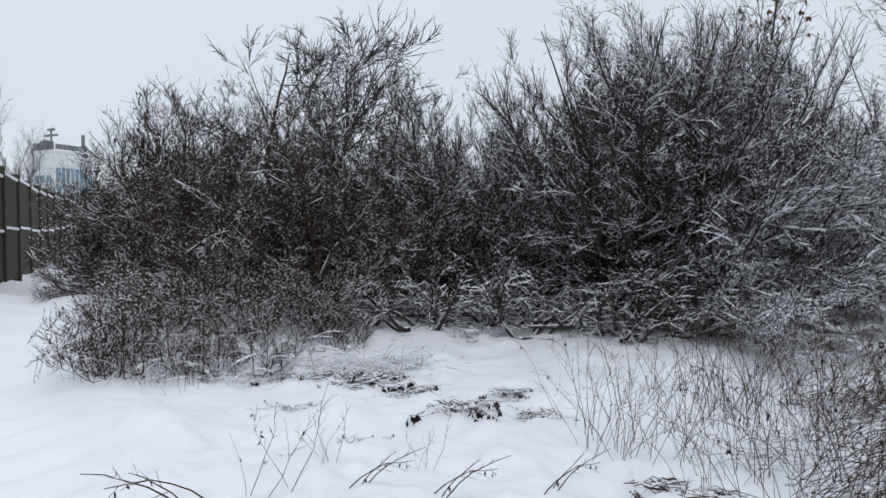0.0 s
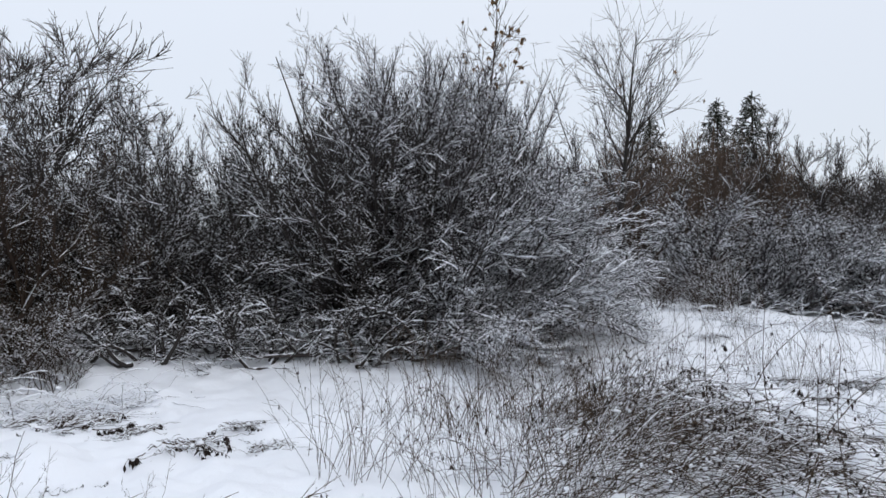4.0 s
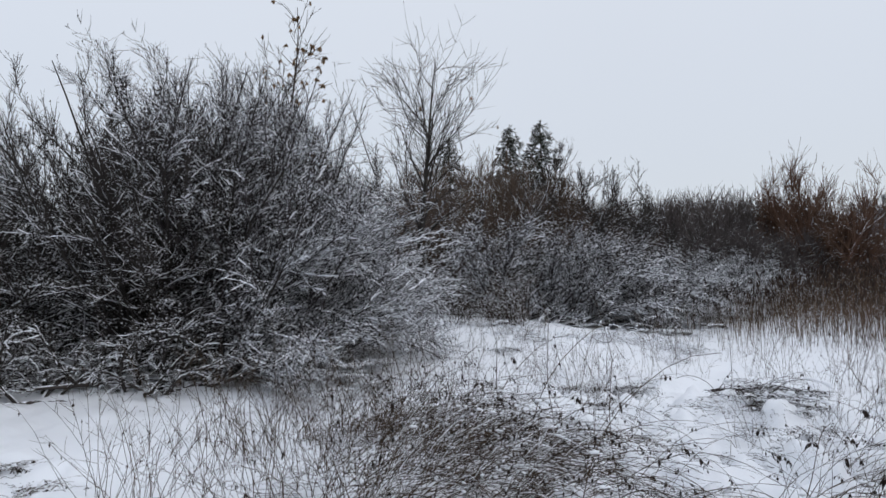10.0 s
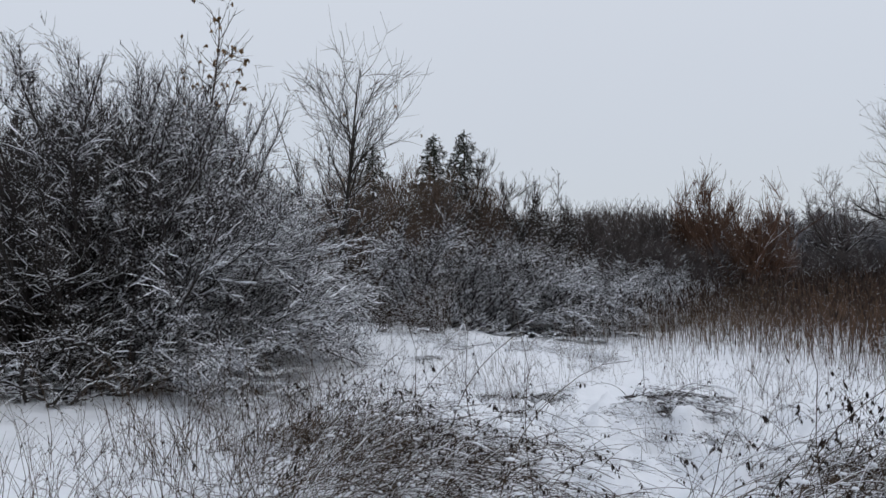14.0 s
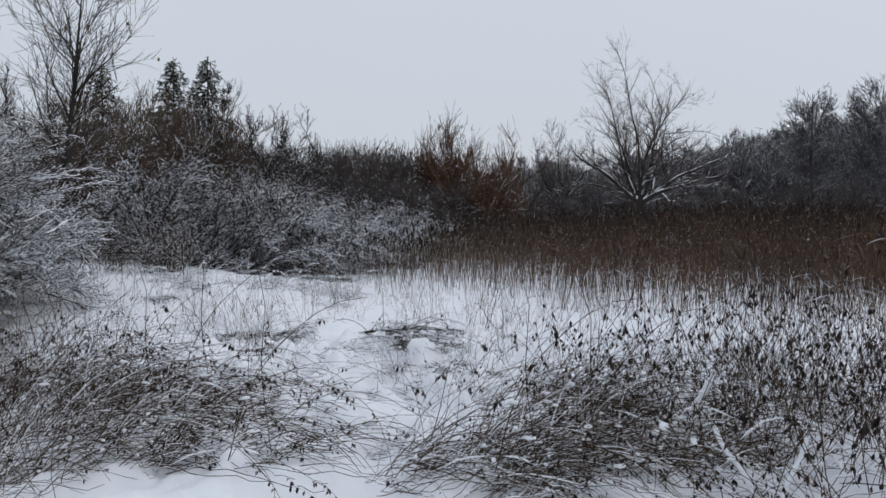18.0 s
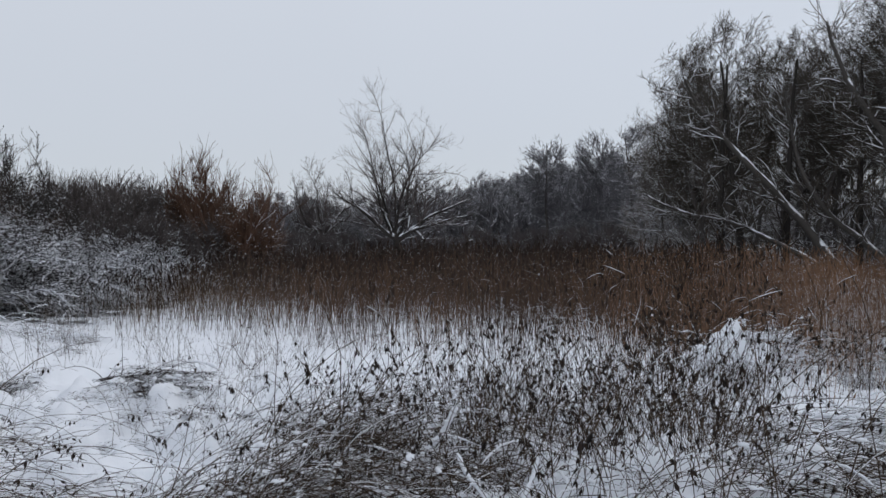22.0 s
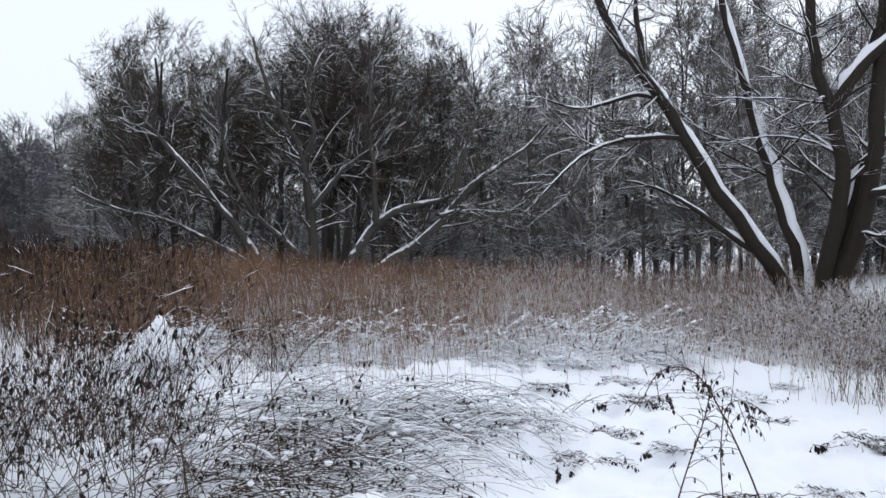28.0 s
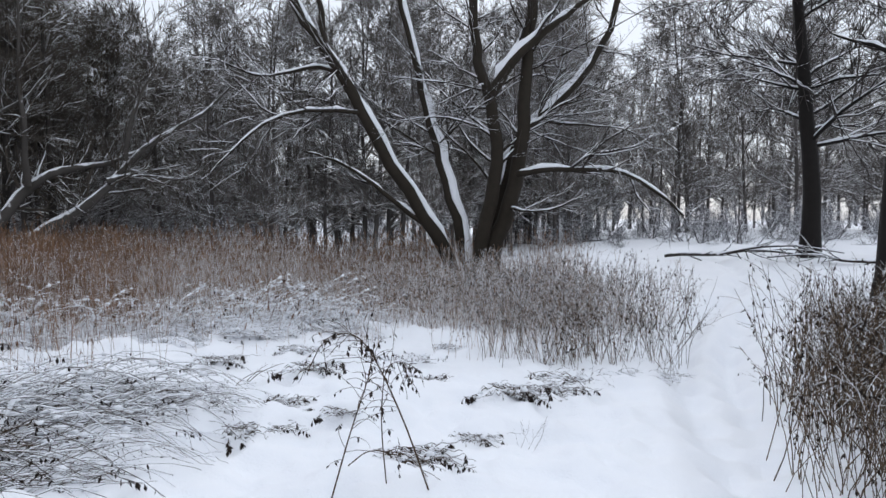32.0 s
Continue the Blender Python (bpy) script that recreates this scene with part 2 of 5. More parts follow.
def heavy_snow(rng, pts, least, most):
    """Rounded rolls of snow, broken here and there, on the flat runs of bowed stalks."""
    pts = finer(pts)
    n, s = pts.shape[:2]
    tan = unit(np.gradient(pts, axis=1))
    r = least + (most - least) * rng.random((n, 1)) ** 1.4
    here = np.repeat(rng.random((n, (s + 2) // 3)) < 0.62, 3, 1)[:, :s]
    r = r * rng.uniform(0.5, 1.35, (n, s)) * np.where(here & (np.abs(tan[..., 2]) < 0.75), 1.0, 0.08)
    r[:, 0], r[:, -1] = r[:, 0] * 0.2, r[:, -1] * 0.2
    push = np.zeros_like(pts)
    push[..., 2] = r * 0.6 + 0.002
    return tubes(pts, r, 6, push)


def specks(rng, at, size, stretch=2.0, droop=True):
    """Small pointed bodies (leaves, seed heads, plumes) at the places: eight faces each, as four-cornered ones."""
    n = len(at)
    ax = unit(rng.normal(0, 0.35, (n, 3)) + np.array([0, 0, -1.0 if droop else 1.0]))
    a = unit(np.cross(ax, rng.normal(0, 1, (n, 3))))
    b = np.cross(ax, a)
    size = np.asarray(size)[:, None]
    mid = at + ax * size * stretch * 0.5
    v = np.stack([at, mid + a * size * 0.5, mid + b * size * 0.25, mid - a * size * 0.5, mid - b * size * 0.25, at + ax * size * stretch], 1)
    o = (np.arange(n) * 6)[:, None, None]
    f = np.array([[0, 1, 5, 2], [0, 2, 5, 3], [0, 3, 5, 4], [0, 4, 5, 1]])[None] + o
    return v.reshape(-1, 3), f.reshape(-1, 4)


def chips(rng, at, size):
    """Small lumps of snow: four faces each."""
    n = len(at)
    a = unit(rng.normal(0, 1, (n, 3)) * np.array([1, 1, 0.3]))
    b = unit(np.cross(a, rng.normal(0, 1, (n, 3))))
    c = np.cross(a, b)
    size = np.asarray(size)[:, None]
    v = np.stack([at + a * size * 0.9, at - a * size * 0.5 + b * size * 0.6, at - a * size * 0.5 - b * size * 0.3 + c * size * 0.6, at - a * size * 0.5 - b * size * 0.3 - c * size * 0.6], 1)
    f = np.array([[0, 1, 2, 2], [0, 2, 3, 3], [0, 3, 1, 1], [1, 3, 2, 2]])[:, [0, 1, 2]][None] + (np.arange(n) * 4)[:, None, None]
    return v.reshape(-1, 3), np.concatenate([f, f[..., 2:]], -1).reshape(-1, 4)


def blobs(rng, at, size):
    """Rounded lumps of snow."""
    u, w = np.meshgrid(np.arange(6) * np.pi / 3, np.linspace(0.15, np.pi - 0.15, 4), indexing="ij")
    ball = np.stack([np.cos(u) * np.sin(w), np.sin(u) * np.sin(w), np.cos(w) * 0.5], -1).reshape(-1, 3)
    n = len(at)
    v = at[:, None] + ball[None] * (np.asarray(size)[:, None] * rng.uniform(0.55, 1.6, (n, 3)))[:, None] * rng.uniform(0.7, 1.3, (n, 24, 1))
    i, j = np.meshgrid(np.arange(6), np.arange(3), indexing="ij")
    q = np.stack([i * 4 + j, i * 4 + j + 1, (i + 1) % 6 * 4 + j + 1, (i + 1) % 6 * 4 + j], -1).reshape(-1, 4)
    return v.reshape(-1, 3), (q[None] + (np.arange(n) * 24)[:, None, None]).reshape(-1, 4)


def bent(points, n=14):
    """A smooth run of points through a few given ones."""
    q = np.array(points, float)
    t = np.linspace(0, len(q) - 1, n)
    c = np.stack([np.interp(t, np.arange(len(q)), q[:, k]) for k in range(3)], 1)
    for _ in range(2):
        c[1:-1] = (c[:-2] + 2 * c[1:-1] + c[2:]) / 4
    return c


def part(name, vf, mat, parent, label="", smooth=True):
    ob = new(name, mesh_from(name, vf[0], vf[1], mat, smooth))
    ob.parent = parent
    return tagged(ob, label)


def stuff(name, vf, mat, parent, label=""):
    """A part made of pieces too small or too many to pick apart."""
    return tagged(part(name, vf, mat, parent, label), kind="stuff")


def each(name, pts, rad, sides, mat, parent):
    """Every shoot as a part of its own."""
    for i in range(len(pts)):
        part(name, tubes(pts[i:i + 1], rad[i:i + 1], sides), mat, parent)


def root(name, label, category, group="", kind=""):
    return tagged(new(name), label, category, group, kind)


def value_noise(x, y, seed):
    """Smooth noise from -1 to 1 on arrays."""
    tab = np.random.default_rng(seed).uniform(-1, 1, (256, 256))
    i, j = np.floor(x).astype(int), np.floor(y).astype(int)
    u, v = x - i, y - j
    u, v = u * u * (3 - 2 * u), v * v * (3 - 2 * v)
    t = lambda a, b: tab[a % 256, b % 256]
    return (t(i, j) * (1 - u) + t(i + 1, j) * u) * (1 - v) + (t(i, j + 1) * (1 - u) + t(i + 1, j + 1) * u) * v


def fbm(x, y, seed, octaves=4):
    return sum(0.5 ** k * value_noise(x * 2 ** k + 17 * k, y * 2 ** k - 9 * k, seed + k) for k in range(octaves))


def step01(x, a, b):
    t = np.clip((x - a) / (b - a), 0, 1)
    return t * t * (3 - 2 * t)


def land(x, y):
    """The height of the ground: a shallow hollow, with banks towards the fence, the willows and the oak."""
    x, y = np.asarray(x, float), np.asarray(y, float)
    r = np.hypot(x, y)
    az = np.degrees(np.arctan2(x, y))
    az = np.where(az < -120, az + 360, az)
    willow = (1 - step01(az, 36, 56)) * 0.55 * step01(r, 9.6, 14)
    fence = (1 - step01(az, -27, -17)) * (0.55 * step01(r, 8, 17) + 0.9 * step01(r, 17, 45))
    oak = step01(az, 132, 160) * (0.75 * step01(r, 9, 19) + 0.4 * step01(r, 19, 40))
    far = 0.5 * step01(r, 110, 170) + 1.5 * step01(r, 200, 900)
    return willow + fence * 0.8 + oak + far


def spot(az, r):
    """The place on the ground at that heading and distance."""
    x, y = r * math.sin(radians(az)), r * math.cos(radians(az))
    return Vector((x, y, float(snow_surface(np.float64(x), np.float64(y)))))


def at_spot(az, r, turn=0.0, size=1.0, sink=0.03):
    p = spot(az, r)
    return Matrix.LocRotScale((p.x, p.y, p.z - sink), Euler((0, 0, radians(turn))), (size, size, size))


# ---- the ground ----
MOUNDS = [(36, 5.8), (38.5, 6.6), (40, 5.2), (26, 6.2), (29, 5.6), (30, 7.2), (64, 6.6), (67, 6.8), (70, 5.4), (98, 5.6), (95, 5.2), (97, 9.6), (123, 10.7),
          (127, 10.6), (131, 10.8), (102, 6.2), (145, 6.8), (126.5, 5.9), (137, 6.6), (131, 7.6)]   # snow heaped on bowed grass
TRACKS = [(-29.0, 0.55), (160.0, 0.16), (163.0, 0.16)]   # headings of trodden lines, half width


def snow_surface(x, y):
    r = np.hypot(x, y)
    az = np.degrees(np.arctan2(x, y))
    az = np.where(az < -120, az + 360, az)
    near = 1 - step01(r, 25, 45)
    z = land(x, y) + near * (0.045 * fbm(x * 0.45, y * 0.45, 3) + 0.03 * fbm(x * 1.7, y * 1.7, 8, 3))
    rough = 0.03 + 0.17 * step01(r, 4.4, 6.0) * (1 - 0.6 * step01(r, 9.0, 12.5)) * step01(az, 34, 42) * (1 - 0.85 * step01(az, 92, 116))
    lumps = np.clip(fbm(x * 1.15, y * 1.15, 21, 3) - 0.25, 0, 1)
    z = z + near * 0.035 * np.clip(fbm(x * 3.4, y * 3.4, 63, 3), 0, 1) * step01(az, 119, 124) * (1 - step01(az, 150, 156))
    calm = (1 - step01(az, 155, 158) * (1 - step01(az, 166, 169))) * step01(az, -26, -20)
    calm = calm * (1 - 0.75 * step01(r, 10.0, 13.5))
    z = z + near * calm * (0.12 * lumps + rough * np.clip(fbm(x * 2.6, y * 2.6, 41, 3), -0.3, 1) + (0.02 + 0.5 * rough) * fbm(x * 5.0, y * 5.0, 31, 2))
    for a, d in MOUNDS:
        q = (x - d * math.sin(radians(a))) ** 2 + (y - d * math.cos(radians(a))) ** 2
        z = z + 0.05 * np.exp(-q / 0.5) * (1 + 0.25 * value_noise(x * 3, y * 3, 55))
    q = (x - 9.5 * math.sin(radians(97.2))) ** 2 + (y - 9.5 * math.cos(radians(97.2))) ** 2
    z = z + 0.62 * np.exp(-q / 0.3) * (1 + 0.5 * value_noise(x * 5, y * 5, 56))   # a drift by the reeds
    for a, half in TRACKS:
        off = r * np.sin(np.radians(az - a - 2.0 * np.sin(r * 0.5)))
        dent = np.exp(-(off / half) ** 2) * (np.abs(az - a) < 40)
        z = z - near * dent * (0.15 + 0.05 * np.sin(r * 9.0 + a)) - near * 0.03 * np.exp(-((np.abs(off) - 2.1 * half) / (0.6 * half)) ** 2) * (np.abs(az - a) < 40) * -1.0
    return z


def build_ground():
    rings = np.concatenate([[0.0], np.geomspace(1.5, 4.2, 10), np.geomspace(4.35, 26, 190), np.geomspace(28, 2500, 40)])
    angs = np.radians(np.concatenate([np.arange(-34, 178, 0.42), np.arange(178, 326, 4.0)]))
    rr, aa = np.meshgrid(rings, angs, indexing="ij")
    x, y = rr * np.sin(aa), rr * np.cos(aa)
    v = np.stack([x, y, snow_surface(x, y)], -1).reshape(-1, 3)
    n, m = len(rings), len(angs)
    i, j = np.meshgrid(np.arange(n - 1), np.arange(m), indexing="ij")
    j2 = (j + 1) % m
    f = np.stack([i * m + j, (i + 1) * m + j, (i + 1) * m + j2, i * m + j2], -1).reshape(-1, 4)[:, ::-1]
    ob = new("ground", mesh_from("ground", v, f, snow_ground))
    return tagged(ob, "snow-covered rough meadow with low mounds and trodden tracks", "ground", kind="structure")


build_ground()


# ---- shrubs and trees ----
def facing(az, r, sink=0.05, size=1.0):
    """A pose at that spot whose x runs to the right and y away from the viewer."""
    return at_spot(az, r, -az, size, sink)


def willow(seed, height, reach, fan=(20, 160), counts=(12, 110, 2600, 13000), bark=bark_dark, twig=twig_dark, snow=0.5, lift=0.5, sweep=0.0, fat=1.0, tip=1.0,
           rolls=0.010, bare=0.72, flecks=2600, buds=3200, deep=22.0, name="willow_shrub", label="bare willow shrub with dark twigs flecked with snow",
           group="willow thicket", near=True, twig_length=0.30, spur=0.06, trunk=0.0, trunk_r=0.2):
    """Stems fan out from one stool between two angles from the ground; side shoots carry twigs, short spurs and dark buds, and snow lies on what is flat
    enough below the bare tops. sweep: how closely the shoots follow their stem sideways."""
    rng = np.random.default_rng(seed)
    ob = root(name, label, "shrub", group)
    n0, n1, n2, n3 = counts
    th = np.radians(np.linspace(fan[0], fan[1], n0) + rng.normal(0, 5, n0))
    ph = np.radians(rng.normal(-4, deep, n0))
    reach_of = 1 / np.sqrt((np.cos(th) / reach) ** 2 + (np.sin(th) / height) ** 2)
    d = np.stack([np.cos(th) * np.cos(ph), np.sin(ph), np.abs(np.sin(th)) * np.cos(ph)], 1)
    base = np.stack([rng.normal(0, 0.16, n0), rng.normal(0, 0.2, n0), np.full(n0, -0.06)], 1)
    p0, r0 = grow(rng, base, d, reach_of * rng.uniform(0.70, 0.90, n0) * (1 + 0.14 * sweep), rng.uniform(0.022, 0.045, n0) * fat, 0.12, 11, 0.12, 0.22 * lift)
    p1, r1 = sprout(rng, p0, r0, int(n1 * 1.7), (0.1, 0.98), 42 - 12 * sweep, 14, height * 0.25, 0.28, 0.55, 0.0065 * tip, 0.3, 5, 0.19, lift * 0.6, None, 0.55)
    p2, r2 = sprout(rng, p1, r1, int(n2 * 1.25), (0.05, 1.0), 38 - 10 * sweep, 14, twig_length, 0.3, 0.6, 0.0040 * tip, 0.5, 2, 0.2, lift * 0.7, None, 0.35)
    pe, re = sprout(rng, p0, r0, n2 // 3, (0.35, 1.0), 36 - 10 * sweep, 12, twig_length * 1.1, 0.3, 0.4, 0.0042 * tip, 0.45, 2, 0.16, lift * 0.7, None, 0.3)
    pt, rt = sprout(rng, p1, r1, n2 // 2, (0.55, 1.0), 30, 12, twig_length * 0.9, 0.3, 0.6, 0.0040 * tip, 0.5, 2, 0.18, lift * 0.9, None, 0.1)
    p2, r2 = np.concatenate([p2, pe, pt]), np.concatenate([r2, re, rt])

    def inside(q, w):
        """Only the shoots within the domed outline."""
        e = q[:, -1]
        k = (e[:, 0] / reach) ** 2 + (e[:, 1] / max(reach * 0.8, 1.2)) ** 2 + (e[:, 2] / height) ** 2 < rng.uniform(0.80, 1.16, len(q))
        return q[k], w[k]
    p1, r1 = inside(p1, r1)
    p2, r2 = inside(p2, r2)
    p3, r3 = sprout(rng, p2, r2, int(n3 * 0.6), (0.05, 1.0), 40, 14, spur, 0.35, 0.7, 0.0036 * tip, 0.7, 1, 0.12, 0.25, None, 0.2)
    for q in (p0, p1, p2, p3):
        q[..., 2] = np.maximum(q[..., 2], 0.02) + trunk
    if trunk:
        bole = bent([(0.3, 0, -0.2), (0.2, 0.05, trunk * 0.35), (0.02, 0, trunk * 0.75), (0, 0, trunk + 0.3)], 10)
        part("trunk", tubes(bole[None], trunk_r * np.linspace(1.2, 0.62, 10)[None], 9), bark, ob)
    lone = len(p0) if near else 4
    each("stem", p0[:lone], r0[:lone], 6, bark, ob)
    if near:
        each("branch", p1[:18], r1[:18], 4, bark, ob)
        boughs = tubes(p1[18:], r1[18:], 4)
    else:
        boughs = joined(tubes(p0[lone:], r0[lone:], 6), tubes(p1, r1, 4))
    k = rng.choice(len(p3), max(buds, 1))
    stuff("crown", joined(boughs, tubes(p2, r2, 3), tubes(p3, r3, 3), specks(rng, p3[k, -1], tip * rng.uniform(0.012, 0.024, len(k)), 2.0, False)), twig, ob)
    held_ = lambda q, f: (q[:, -1, 2] - trunk) / height < bare * rng.uniform(0.6, 1.25, len(q)) * f
    k1, k2, k3 = held_(p1, 1.1), held_(p2, 1.0), np.flatnonzero(held_(p3, 1.0))
    k3 = rng.choice(k3, min(int(flecks * 1.7), len(k3)), replace=False)
    stuff("snow", joined(snow_on(rng, finer(p0), finer(r0), 1.0, 0.6, 0.007, 5, 0.86, 0.5), snow_on(rng, finer(p1[k1]), finer(r1[k1]), min(1, snow * 1.6), 0.8, rolls * 0.9, 5, 0.82, 0.46),
                         snow_on(rng, finer(p2[k2]), finer(r2[k2]), snow * 0.55, 1.1, rolls * 0.66, 3, 0.75, 0.40),
                         chips(rng, p3[k3, -1], tip * rng.uniform(0.009, 0.023, len(k3)))), snow_lying, ob, "snow lying along the branches")
    return ob


def settle(ob, az, r, sink=0.05, size=1.0):
    ob.matrix_basis = facing(az, r, sink, size)
    return ob


brown = dict(bark=bark_brown, twig=twig_red, snow=0.30)
snowy = dict(bark=bark_dark, twig=twig_snowy, snow=0.75)
BROWN = "brownish bare willow shrub dotted with snow on the bank"
WHITE = "willow shrub with snow-coated branches sweeping sideways over the bank"
TALL = "tall willow with dark fanning stems and snow on its lower branches"
w1 = settle(willow(1, 3.2, 1.9, (35, 150), (9, 80, 1700, 9000), label=BROWN, bare=0.9, **brown), -20.6, 13.8)
w2 = settle(willow(2, 4.4, 2.7, (25, 155), label=BROWN, bare=0.9, **brown), -17.0, 13.3)
w3 = settle(willow(3, 4.8, 2.9, (20, 160), label=BROWN, bare=0.9, **brown), -10.0, 13.0)
w4 = settle(willow(4, 4.7, 2.7, (25, 155), snow=0.45, bare=0.8), -4.0, 13.4)
w5 = settle(willow(5, 4.9, 2.6, (35, 150), (15, 140, 2800, 13000), snow=0.65, bare=0.85, flecks=3600), 1.4, 13.2)
w6 = settle(willow(6, 4.4, 2.4, (35, 140), (12, 110, 2400, 11000), snow=0.65, bare=0.85, flecks=3600), 6.4, 14.2)
w7 = settle(willow(7, 5.6, 3.1, (40, 112), (22, 230, 4600, 21000), snow=0.65, fat=1.2, bare=0.64, label=TALL, buds=5000, lift=0.65), 12.0, 12.7)
w8 = settle(willow(8, 5.35, 3.4, (38, 98), (17, 190, 4000, 18000), snow=0.65, fat=1.1, bare=0.68, label=TALL, buds=4500, lift=0.6), 16.0, 13.0)
w9 = settle(willow(9, 5.2, 4.5, (28, 72), (16, 150, 3600, 11000), sweep=1.0, lift=0.25, rolls=0.0135, bare=1.2, buds=800, flecks=5000, label=WHITE, deep=16, **snowy), 14.5, 12.3)
w10 = settle(willow(10, 3.8, 4.15, (6, 44), (13, 120, 3000, 11000), sweep=1.0, lift=0.18, rolls=0.0135, bare=1.6, buds=600, flecks=5000, label=WHITE, deep=16, **snowy), 16.5, 11.9)
w11 = settle(willow(11, 2.4, 3.45, (2, 30), (11, 100, 2600, 9000), sweep=1.0, lift=0.05, rolls=0.0135, bare=2.0, buds=400, flecks=4000, label=WHITE, deep=18, **snowy), 17.6, 11.5)
for src, az, r, z, t in ((w9, 17.0, 13.4, 1.02, 8), (w9, 15.5, 12.8, 0.94, -8), (w8, 19.5, 13.8, 0.90, 10), (w8, 22.2, 13.4, 0.80, 0), (w9, 18.6, 12.9, 0.95, 5), (w10, 18.0, 12.8, 0.97, -10), (w11, 20.0, 12.2, 0.95, 10), (w10, 17.2, 12.3, 0.9, 12)):
    copy_thing(src, facing(az, r, 0.05, z) @ pose(0, 0, 0, 0, 0, t))
LOW = dict(counts=(9, 60, 700, 3200), flecks=900, buds=300, near=False, bare=2.0)
for az, r, h, sd in ((-20.2, 11.8, 1.7, 21), (-15, 11.6, 1.9, 22), (-9, 11.8, 1.7, 23)):
    settle(willow(sd, h, 1.5, (35, 145), label="low brown thicket of thin shoots before the willows", fat=0.45, rolls=0.008, lift=0.3, **LOW, **brown), az, r)
HANG = dict(counts=(10, 45, 330, 1200), flecks=320, buds=0, near=False, bare=3.0, rolls=0.014, sweep=0.3, twig_length=0.25)
hangs = [settle(willow(24 + i, h, w, f, lift=-0.5, fat=0.9, snow=0.6, label="low snow-laden willow branches hanging to the ground", **HANG), az, r)
         for i, (az, r, h, w, f) in enumerate(((-1.5, 11.7, 1.3, 1.7, (15, 165)), (6.5, 11.5, 1.3, 1.8, (12, 150)), (13.5, 11.3, 1.4, 1.9, (10, 140))))]
for i, (az, r, z) in enumerate(((3, 11.9, 1.0), (10, 11.7, 1.05), (17.5, 11.4, 1.0), (-6, 12.0, 0.9), (0.5, 12.4, 1.15))):
    copy_thing(hangs[i % 3], facing(az, r, 0.0, z) @ pose(0, 0, 0, 0, 0, i * 23 % 40 - 20))
BACK = dict(counts=(15, 120, 1900, 8000), spur=0.13, tip=1.35, flecks=700, snow=0.25, near=False, buds=1800)
k1 = settle(willow(30, 4.5, 2.8, (30, 150), label="dense dark willow shrub at the back of the thicket", **BACK), -15, 16.5, 0.05, 0.95)
k2 = settle(willow(31, 4.5, 3.0, (25, 155), label="dense dark willow shrub at the back of the thicket", **BACK), -8, 16.5, 0.05, 0.95)
for src, az, r, s in ((k1, -1, 16.5, 0.90), (k2, 5, 17, 0.86), (k1, 12, 16.5, 1.28), (k2, 18, 16.0, 1.24), (k1, 23.0, 16, 1.1), (k2, 25.8, 15.0, 0.93), (k2, 10.8, 14.4, 1.12), (k1, 15.8, 14.6, 1.16), (k2, 20.2, 15.2, 1.2), (k1, -14.6, 14.6, 0.98), (k2, -7.6, 14.8, 1.02), (k1, 0.2, 14.6, 1.0), (k2, 9, 19, 0.98), (k2, -18.6, 15.5, 0.8), (k1, -21.6, 15.0, 0.80), (k2, -19.8, 14.5, 0.90), (k1, -23.0, 14.6, 0.60), (k2, -17.4, 14.8, 0.98),
                      (k1, -12, 15, 0.92), (k2, -5.5, 15.2, 0.90), (k1, 14.5, 15, 1.12), (k2, 21, 14.6, 1.0)):
    copy_thing(src, facing(az, r, 0.05, s) @ pose(0, 0, 0, 0, 0, az * 41))


